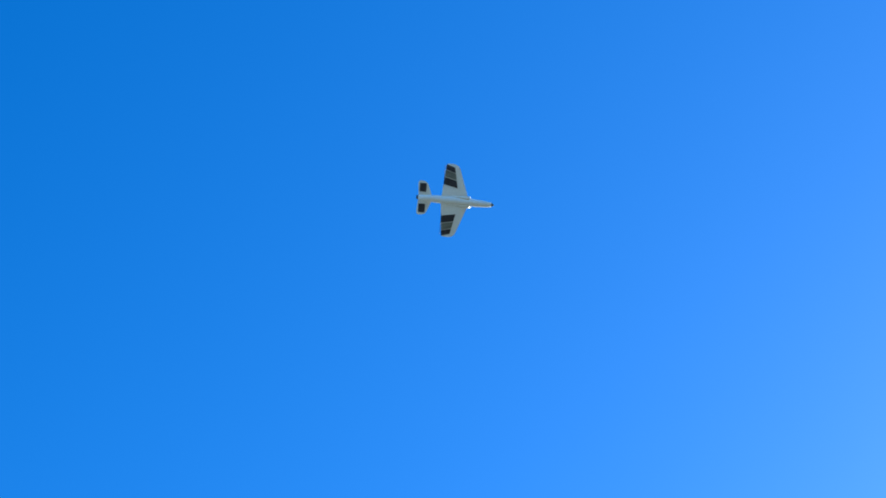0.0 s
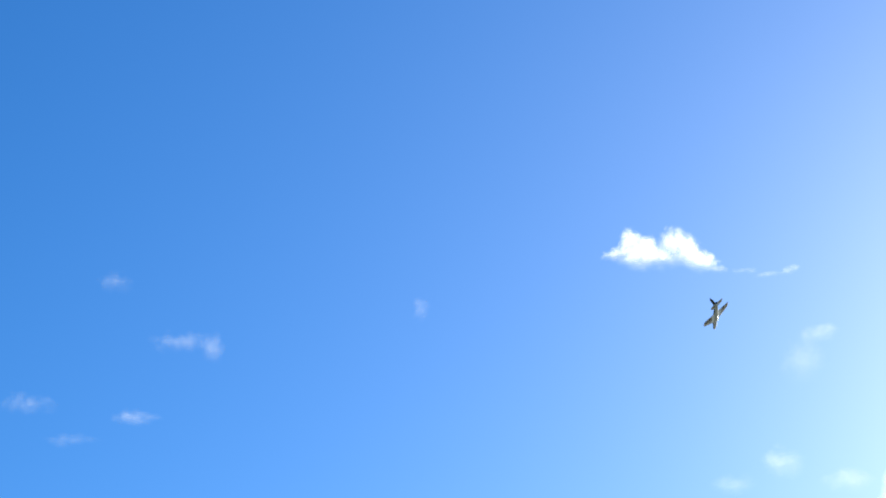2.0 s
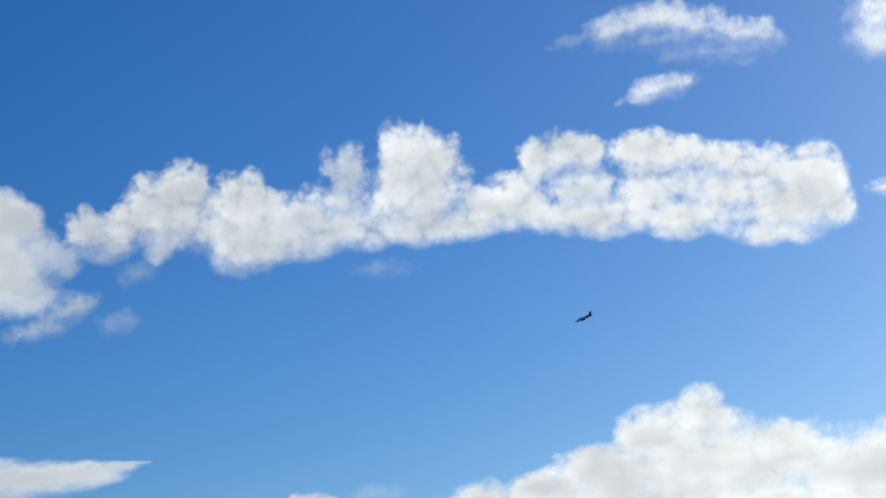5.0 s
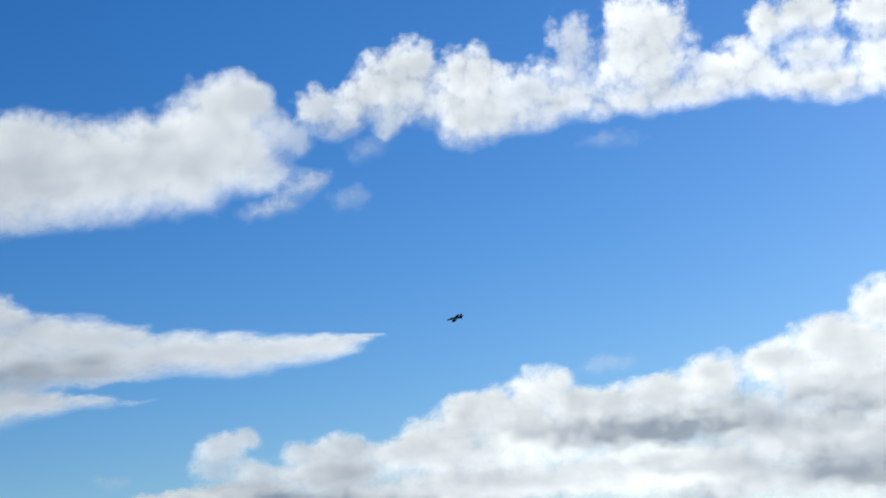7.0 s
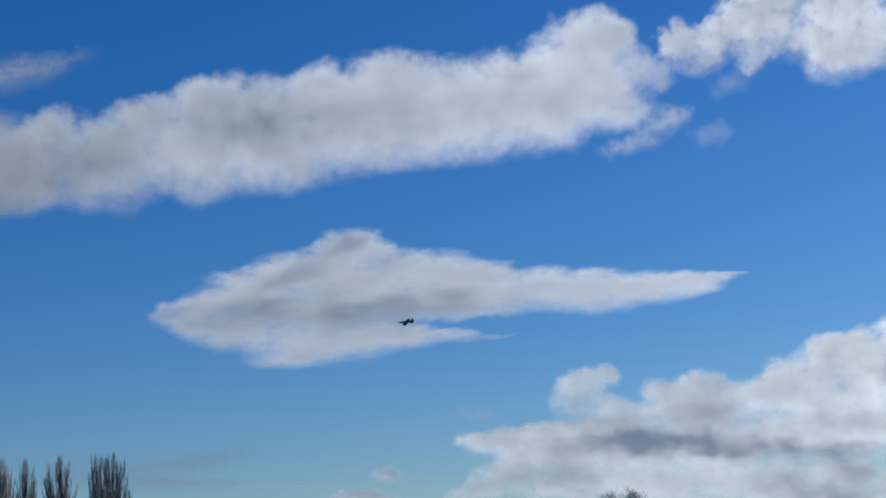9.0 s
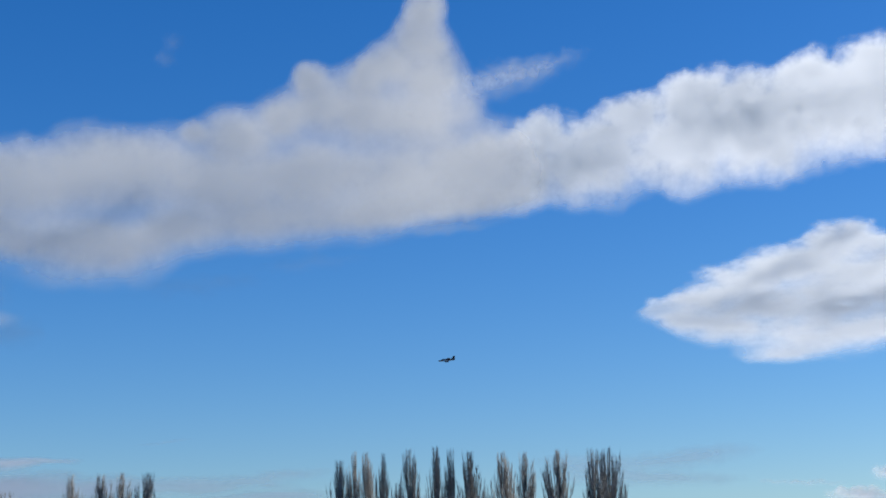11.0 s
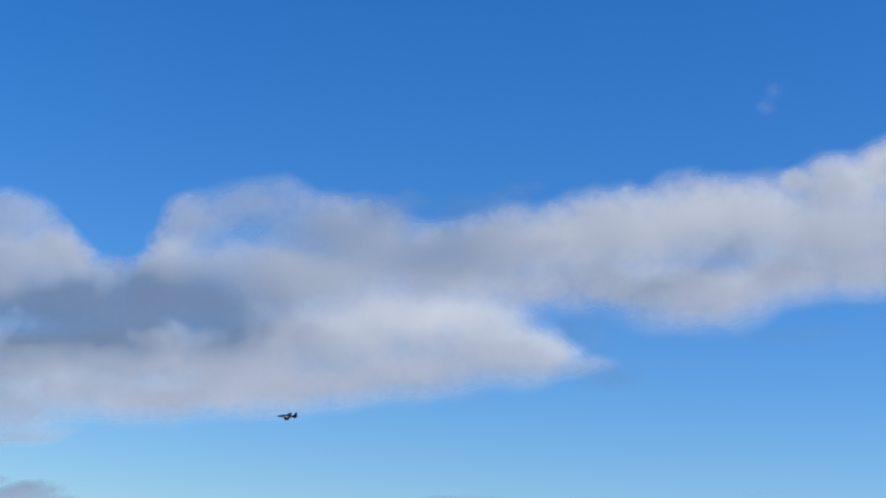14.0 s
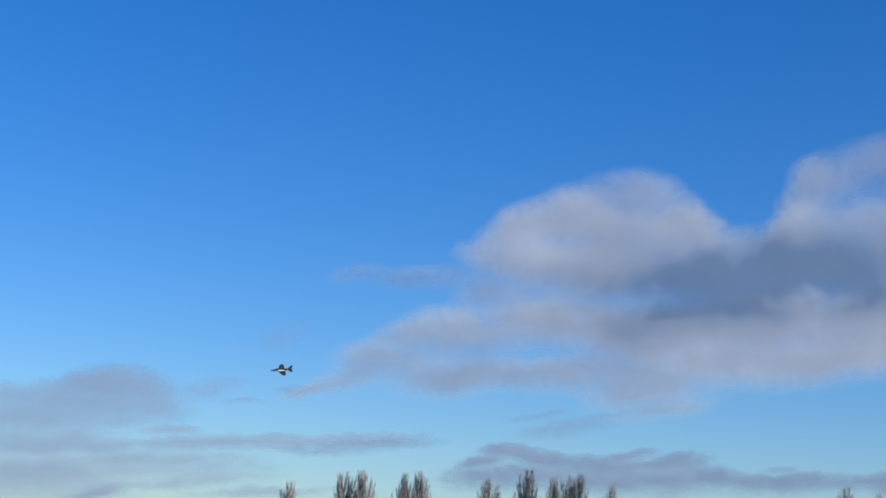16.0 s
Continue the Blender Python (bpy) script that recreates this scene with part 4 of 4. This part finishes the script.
def build_bare_tree(rnd):
    """A broad bare tree with spreading limbs."""
    root = thing("bare_tree", Matrix.Translation(260 * ray(-7.1, 0)), "broad leafless tree with dense dark twigs", "tree")
    tv, tf, lv, lf, wv, wf = [], [], [], [], [], []
    tube(tv, tf, [Vector((0, 0, z)) for z in (-0.1, 1.5, 4, 7, 10)], [0.5, 0.38, 0.32, 0.22], 8)
    mesh_object("trunk", tv, tf, BARK, root, smooth=True)
    for k in range(90):
        a, z0 = rnd.uniform(0, 2 * math.pi), rnd.uniform(3, 9)
        reach = rnd.uniform(1.0, 4.2)
        tip = Vector((math.cos(a) * reach, math.sin(a) * reach, 15.4 - 0.05 * reach ** 2 - rnd.uniform(0, 1.8)))
        s = Vector((0, 0, z0))
        mid = s.lerp(tip, 0.5) + Vector((math.cos(a), math.sin(a), 0)) * 0.5
        tube(lv, lf, [s, mid, tip], [0.10, 0.06], 5)
        for j in range(30):
            q = mid.lerp(tip, rnd.random())
            b, n = rnd.uniform(0, 2 * math.pi), rnd.uniform(0.6, 1.5)
            end = q + Vector((math.cos(b) * n * 0.5, math.sin(b) * n * 0.5, n * 0.8))
            tube(wv, wf, [q, q.lerp(end, 0.5), end], [0.022, 0.016], 3)
    tagged(mesh_object("branchwork", lv, lf, BARK, root), kind="stuff")
    tagged(mesh_object("twig_crown", wv, wf, TWIG, root), kind="stuff")


build_bare_tree(random.Random(8))


# ---- houses, of which the roofs and chimneys show ----
def box(bm, x0, x1, y0, y1, z0, z1, bevel=0.0):
    r = bmesh.ops.create_cube(bm, size=1)
    for v in r["verts"]:
        v.co = Vector(((x0 + x1) / 2 + v.co.x * (x1 - x0), (y0 + y1) / 2 + v.co.y * (y1 - y0), (z0 + z1) / 2 + v.co.z * (z1 - z0)))
    if bevel:
        bmesh.ops.bevel(bm, geom=list({e for v in r["verts"] for e in v.link_edges}), offset=bevel, segments=1, affect="EDGES")


PANE, _n, _l, _p = material("window_glass")
_p.inputs["Base Color"].default_value, _p.inputs["Roughness"].default_value = (0.03, 0.035, 0.04, 1), 0.08
FRAME = rough_surface("window_paint", (0.62, 0.62, 0.60), (0.78, 0.78, 0.76), 2.0, 0.05)


def build_house(az, distance, wide, ridge, top, chimneys, label):
    """A brick house under a hipped tile roof, ridge across the view."""
    root = thing("house", Matrix.Translation(distance * ray(az, 0)) @ pose(0, 0, 0, 0, 0, -az), label, "house", "houses beyond the field")
    eave, half, deep = top - 2.6, wide / 2, 4.2
    bm = bmesh.new()
    box(bm, -half, half, -deep, deep, -0.1, eave)
    part("wall", bm, BRICK, root)
    o = 0.35
    v = [(-half - o, -deep - o, eave), (half + o, -deep - o, eave), (half + o, deep + o, eave), (-half - o, deep + o, eave),
         (-ridge / 2, 0, top), (ridge / 2, 0, top)]
    v += [(x, y, z - 0.16) for x, y, z in v[:4]]
    f = [(0, 1, 5, 4), (1, 2, 5), (2, 3, 4, 5), (3, 0, 4), (6, 7, 1, 0), (7, 8, 2, 1), (8, 9, 3, 2), (9, 6, 0, 3), (9, 8, 7, 6)]
    roof = mesh_object("roof", v, f, TILE, root, "dark tiled hipped roof")
    for k in range(int(ridge / 0.45)):
        bm = bmesh.new()
        x = -ridge / 2 + 0.45 * k
        bmesh.ops.create_cone(bm, cap_ends=True, segments=8, radius1=0.13, radius2=0.12, depth=0.44,
                              matrix=Matrix.Translation((x + 0.22, 0, top + 0.02)) @ Matrix.Rotation(math.pi / 2, 4, "Y"))
        part("ridge_tile", bm, TILE, roof)
    for x, tall in chimneys:
        bm = bmesh.new()
        box(bm, x - 0.32, x + 0.32, -0.28, 0.28, top - 0.9, top + tall - 0.18)
        box(bm, x - 0.38, x + 0.38, -0.34, 0.34, top + tall - 0.18, top + tall)
        stack = part("chimney", bm, BRICK, root, "sooty brick chimney stack")
        for dx in (-0.16, 0.16):
            bm = bmesh.new()
            bmesh.ops.create_cone(bm, cap_ends=True, segments=10, radius1=0.12, radius2=0.09, depth=0.16, matrix=Matrix.Translation((x + dx, 0, top + tall + 0.06)))
            part("chimney_pot", bm, CLAY, stack, smooth=True)
    for x in (-half * 0.55, half * 0.55):
        for z in (1.0, 3.6):
            if z + 1.2 > eave:
                continue
            bm = bmesh.new()
            box(bm, x - 0.75, x + 0.75, -deep - 0.06, -deep + 0.02, z, z + 1.25, 0.02)
            w = part("window", bm, FRAME, root)
            for dx in (-0.36, 0.36):
                bm = bmesh.new()
                box(bm, x + dx - 0.3, x + dx + 0.3, -deep - 0.075, -deep - 0.055, z + 0.1, z + 1.15)
                part("pane", bm, PANE, w)


build_house(6.74, 200.0, 8.5, 3.3, 8.25, [(-1.4, 0.42), (1.45, 0.42)], "brick house with dark hipped roof and two chimneys")
build_house(3.87, 200.0, 8.0, 3.4, 8.15, [(-1.3, 0.48), (1.3, 0.48)], "brick house with dark roof and a pair of chimneys")


def build_evergreen(az, distance, wide, top, seed, label):
    """A dense evergreen bush or tree: trunk, limbs and a crown of many small leaves."""
    r = random.Random(seed)
    root = thing("evergreen_tree", Matrix.Translation(distance * ray(az, 0)), label, "tree")
    tv, tf = [], []
    tube(tv, tf, [Vector((0, 0, z)) for z in (-0.1, 1, 3, top * 0.8)], [0.22, 0.18, 0.12], 7)
    for k in range(14):
        a, z = r.uniform(0, 6.28), r.uniform(1.2, top * 0.6)
        tube(tv, tf, [Vector((0, 0, z)), Vector((math.cos(a) * wide * 0.25, math.sin(a) * wide * 0.25, z + 0.8)), Vector((math.cos(a) * wide * 0.42, math.sin(a) * wide * 0.42, z + 1.9))], [0.06, 0.04], 4)
    mesh_object("trunk", tv, tf, BARK, root)
    v, f = [], []
    heaps = [(r.uniform(-0.32, 0.32) * wide, r.uniform(-0.32, 0.32) * wide, top * r.uniform(0.35, 0.8), wide * r.uniform(0.16, 0.28)) for _ in range(16)]
    heaps.append((0, 0, top - wide * 0.25, wide * 0.24))
    for hx, hy, hz, hr in heaps:
        for _ in range(900):
            d = Vector((r.gauss(0, 1), r.gauss(0, 1), r.gauss(0, 1))).normalized() * hr * r.uniform(0.55, 1.08)
            q = Vector((hx, hy, hz)) + d
            if q.z > top:
                q.z = top - r.random() * 0.3
            u = Vector((r.gauss(0, 1), r.gauss(0, 1), r.gauss(0, 1))).normalized()
            w = u.orthogonal().normalized()
            s = r.uniform(0.09, 0.2)
            b = len(v)
            v += [q - u * s, q + w * s * 0.5, q + u * s, q - w * s * 0.5]
            f.append((b, b + 1, b + 2, b + 3))
    tagged(mesh_object("crown", v, f, LEAF, root, "dense dark green leaves"), kind="stuff")


build_evergreen(4.92, 190.0, 5.4, 8.45, 3, "dark rounded evergreen tree between houses")
build_evergreen(8.6, 190.0, 8.0, 7.95, 6, "dark bushy evergreen tree beside a house")


# ---- the model aeroplane ----
def camouflage(name):
    """Painted foam: dark blotched upper surfaces, off-white below."""
    m, n, l, p = material(name)
    tc, sep = n.new("ShaderNodeTexCoord"), n.new("ShaderNodeSeparateXYZ")
    l.new(tc.outputs["Normal"], sep.inputs[0])
    blot = noise_node(n, l, 5.0, 2)
    fine = noise_node(n, l, 60.0, 3)
    dark = ramp(n, l, blot.outputs["Fac"], [(0.47, (0.016, 0.018, 0.022)), (0.53, (0.040, 0.042, 0.038))])
    pale = ramp(n, l, fine.outputs["Fac"], [(0.3, (0.78, 0.79, 0.80)), (0.7, (0.88, 0.89, 0.90))])
    edge = n.new("ShaderNodeMapRange")
    edge.inputs["From Min"].default_value, edge.inputs["From Max"].default_value = -0.12, 0.02
    l.new(sep.outputs["Z"], edge.inputs["Value"])
    mix = n.new("ShaderNodeMix")
    mix.data_type = "RGBA"
    l.new(edge.outputs[0], mix.inputs["Factor"])
    l.new(pale.outputs[0], mix.inputs["A"])
    l.new(dark.outputs[0], mix.inputs["B"])
    l.new(mix.outputs["Result"], p.inputs["Base Color"])
    p.inputs["Roughness"].default_value = 0.8
    p.inputs["Specular IOR Level"].default_value = 0.2
    return m


SKIN = camouflage("aeroplane_paint")
BLACK = rough_surface("black_paint", (0.014, 0.014, 0.024), (0.04, 0.04, 0.055), 20.0, 0.05, roughness=0.5)
OLIVE = rough_surface("olive_paint", (0.11, 0.115, 0.10), (0.22, 0.225, 0.20), 18.0, 0.05, roughness=0.55)
WHITE = rough_surface("white_paint", (0.72, 0.73, 0.72), (0.86, 0.86, 0.85), 18.0, 0.03, roughness=0.4)
CANOPY, _n, _l, _p = material("canopy_plastic")
_p.inputs["Base Color"].default_value, _p.inputs["Roughness"].default_value = (0.02, 0.025, 0.03, 1), 0.08


def loft(sections, sides=16):
    """A closed body through sections (y, half width, half height, height of centre)."""
    bm = bmesh.new()
    rings = []
    for y, w, h, z in sections:
        rings.append([bm.verts.new((w * math.cos(2 * math.pi * k / sides), y, z + h * math.sin(2 * math.pi * k / sides))) for k in range(sides)])
    for a, b in zip(rings, rings[1:]):
        for k in range(sides):
            bm.faces.new((a[k], b[k], b[(k + 1) % sides], a[(k + 1) % sides]))
    bm.faces.new(rings[0])
    bm.faces.new(rings[-1][::-1])
    bmesh.ops.recalc_face_normals(bm, faces=bm.faces)
    return bm


def panel(stations, thick=0.09):
    """A wing panel: stations (offset along the span as a vector, leading y, trailing y), with an aerofoil section."""
    bm = bmesh.new()
    prof = [(0.0, 0.0), (0.06, 0.5), (0.3, 0.75), (0.65, 0.45), (1.0, 0.05), (0.65, -0.2), (0.3, -0.35), (0.06, -0.3)]
    rings = []
    for at, lead, trail, up in stations:
        c = lead - trail
        rings.append([bm.verts.new(Vector(at) + Vector((0, lead - s * c, 0)) + Vector(up) * h * c * thick) for s, h in prof])
    n = len(prof)
    for a, b in zip(rings, rings[1:]):
        for k in range(n):
            bm.faces.new((a[k], b[k], b[(k + 1) % n], a[(k + 1) % n]))
    bm.faces.new(rings[0])
    bm.faces.new(rings[-1][::-1])
    bmesh.ops.recalc_face_normals(bm, faces=bm.faces)
    return bm


def build_aeroplane():
    root = thing("model_aeroplane", Matrix(), "radio-controlled jet aeroplane with white belly and dark camouflaged top in flight", "model aeroplane")
    body = part("fuselage", loft([(0.61, 0.0339, 0.0339, 0.0), (0.56, 0.0463, 0.0475, 0.002), (0.48, 0.0531, 0.0565, 0.005), (0.36, 0.0599, 0.0678, 0.010), (0.22, 0.0655, 0.0814, 0.016),
                                  (0.08, 0.0746, 0.0836, 0.012), (-0.10, 0.0746, 0.0791, 0.010), (-0.30, 0.0633, 0.0701, 0.012), (-0.48, 0.0497, 0.0565, 0.016), (-0.62, 0.0407, 0.0429, 0.018)]), SKIN, root, smooth=True)
    part("nose_tip", loft([(0.655, 0.004, 0.004, -0.002), (0.635, 0.014, 0.014, -0.001), (0.611, 0.033, 0.033, 0.0)]), BLACK, body, "black nose tip", True)
    part("canopy", loft([(0.40, 0.010, 0.008, 0.062), (0.33, 0.036, 0.040, 0.070), (0.22, 0.040, 0.048, 0.078), (0.10, 0.034, 0.036, 0.078), (-0.02, 0.012, 0.010, 0.080)], 14), CANOPY, body, "smoked plastic canopy", True)
    part("jet_nozzle", loft([(-0.60, 0.039, 0.041, 0.018), (-0.655, 0.032, 0.033, 0.018)]), BLACK, body, "dark exhaust nozzle", True)
    for s in (1, -1):
        part("air_intake", loft([(0.250, 0.024, 0.040, -0.004), (0.238, 0.034, 0.050, -0.004), (0.10, 0.036, 0.050, 0.0), (-0.16, 0.016, 0.026, 0.002)], 12), WHITE, body, "white side intake", True).location = (s * 0.066, 0, 0)
        tip = s * 0.60
        wing = part("wing", panel([((s * 0.03, 0, -0.020), 0.235, -0.235, (0, 0, 1)), ((s * 0.10, 0, -0.018), 0.205, -0.225, (0, 0, 1)), ((s * 0.52, 0, -0.002), 0.048, -0.195, (0, 0, 1)), ((s * 0.565, 0, -0.001), 0.020, -0.192, (0, 0, 1)), ((s * 0.59, 0, 0.0), -0.020, -0.180, (0, 0, 1)), ((tip, 0, 0.001), -0.070, -0.155, (0, 0, 1))]), SKIN, root, smooth=False)
        for name, a, b, mat, words in (("dark_band", 0.235, 0.355, BLACK, "black painted band"), ("olive_patch", 0.365, 0.47, OLIVE, "olive camouflage patch"), ("dark_band", 0.48, 0.565, BLACK, "black painted band")):
            bm = bmesh.new()
            vs = []
            for x, z in ((a, 0), (b, 0)):
                lead, trail = 0.205 - (x - 0.10) * 0.369, -0.225 + (x - 0.10) * 0.0714
                c = lead - trail
                zz = -0.018 + (x - 0.10) * 0.038
                for fr, dz in ((0.34, -0.0345), (0.65, -0.0205), (0.985, 0.0)):
                    vs.append((s * (x + 0.07 * (fr - 0.65)), lead - fr * c, zz + dz * c - 0.004))
            low = [bm.verts.new(v) for v in vs]
            high = [bm.verts.new((x, y, z + 0.003)) for x, y, z in vs]
            for q in ((0, 1, 4, 3), (1, 2, 5, 4)):
                bm.faces.new([low[i] for i in q])
                bm.faces.new([high[i] for i in q[::-1]])
            for q in ((0, 1), (1, 2), (2, 5), (5, 4), (4, 3), (3, 0)):
                bm.faces.new((low[q[1]], low[q[0]], high[q[0]], high[q[1]]))
            bmesh.ops.recalc_face_normals(bm, faces=bm.faces)
            part(name, bm, mat, wing, words)
        bm = bmesh.new()
        for x0, x1 in ((0.11, 0.33), (0.34, 0.57)):
            box(bm, min(s * x0, s * x1), max(s * x0, s * x1), -0.213, -0.207, -0.012, -0.008)
        part("hinge_line", bm, BLACK, wing)
        tail = part("tailplane", panel([((s * 0.03, 0, 0.022), -0.395, -0.625, (0, 0, 1)), ((s * 0.22, 0, 0.013), -0.468, -0.640, (0, 0, 1)), ((s * 0.26, 0, 0.011), -0.500, -0.635, (0, 0, 1)), ((s * 0.28, 0, 0.010), -0.550, -0.615, (0, 0, 1))]), SKIN, root)
        bm = bmesh.new()
        box(bm, min(s * 0.10, s * 0.24), max(s * 0.10, s * 0.24), -0.61, -0.50, 0.004, 0.010)
        part("dark_band", bm, BLACK, tail, "black painted band")
    fin = part("fin", panel([((0, 0, 0.05), -0.34, -0.60, (1, 0, 0)), ((0, 0, 0.16), -0.46, -0.64, (1, 0, 0)), ((0, 0, 0.285), -0.555, -0.675, (1, 0, 0))], 0.10), BLACK, root, "dark painted fin")
    return root


AEROPLANE = build_aeroplane()


def motions():
    walk(AEROPLANE, [
        (0.0, pose(1.04, 15.31, 24.49, -18.0, -28.6, -84.0)),
        (0.5, pose(8.10, 20.14, 27.14, -8.8, -31.0, -58.3)),
        (1.0, pose(12.70, 28.22, 29.35, -2.2, -28.2, -31.0)),
        (1.5, pose(16.17, 34.98, 29.98, 7.8, -24.7, -26.4)),
        (2.0, pose(20.41, 42.19, 28.45, -12.0, -40.0, -7.0)),
        (2.5, pose(25.13, 54.70, 30.16, -4.5, -27.0, -7.0)),
        (3.0, pose(26.45, 62.48, 28.60, -5.0, -31.6, 15.6)),
        (3.5, pose(28.54, 74.40, 28.21, -4.4, -30.5, 27.9)),
        (4.0, pose(28.92, 85.59, 27.61, -11.3, -26.8, 44.7)),
        (4.2, pose(28.55, 90.11, 27.51, -12.4, -25.9, 49.7)),
        (6.3, pose(9.62, 115.43, 24.16, -0.6, -37.9, 57.5)),
        (6.5, pose(7.16, 117.66, 24.10, -0.8, -38.7, 58.4)),
        (7.0, pose(0.24, 120.04, 23.43, -0.8, -35.7, 64.7)),
        (7.5, pose(-7.05, 122.00, 22.67, 2.1, -37.1, 66.5)),
        (8.0, pose(-14.84, 123.45, 22.04, 4.1, -37.6, 69.2)),
        (8.5, pose(-22.83, 123.28, 21.87, 6.1, -38.8, 70.9)),
        (9.0, pose(-30.57, 121.63, 21.70, 2.5, -33.1, 82.1)),
        (9.5, pose(-38.39, 119.47, 21.20, 3.0, -33.7, 86.7)),
        (10.0, pose(-46.14, 116.80, 20.56, 0.2, -36.1, 96.7)),
        (10.2, pose(-49.27, 115.55, 20.34, -0.1, -32.5, 100.7)),
        (12.3, pose(-79.46, 93.80, 17.88, -5.0, -19.6, 125.7)),
        (12.5, pose(-81.52, 90.75, 17.37, -3.8, -19.8, 128.2)),
        (13.0, pose(-86.58, 83.26, 16.24, -4.8, -19.1, 136.0)),
        (13.5, pose(-90.06, 75.05, 15.11, -7.2, -21.2, 143.8)),
        (14.0, pose(-88.09, 61.17, 14.94, -0.8, -31.2, 131.7)),
        (14.5, pose(-89.31, 49.86, 14.36, 1.0, -49.4, 132.1)),
        (15.0, pose(-89.16, 39.06, 13.51, -1.1, -16.8, 155.1)),
        (15.5, pose(-94.45, 30.95, 13.21, -10.1, -48.2, 176.6)),
        (16.0, pose(-98.90, 22.63, 12.72, -10.1, -39.5, 180.0)),
    ])


motions()
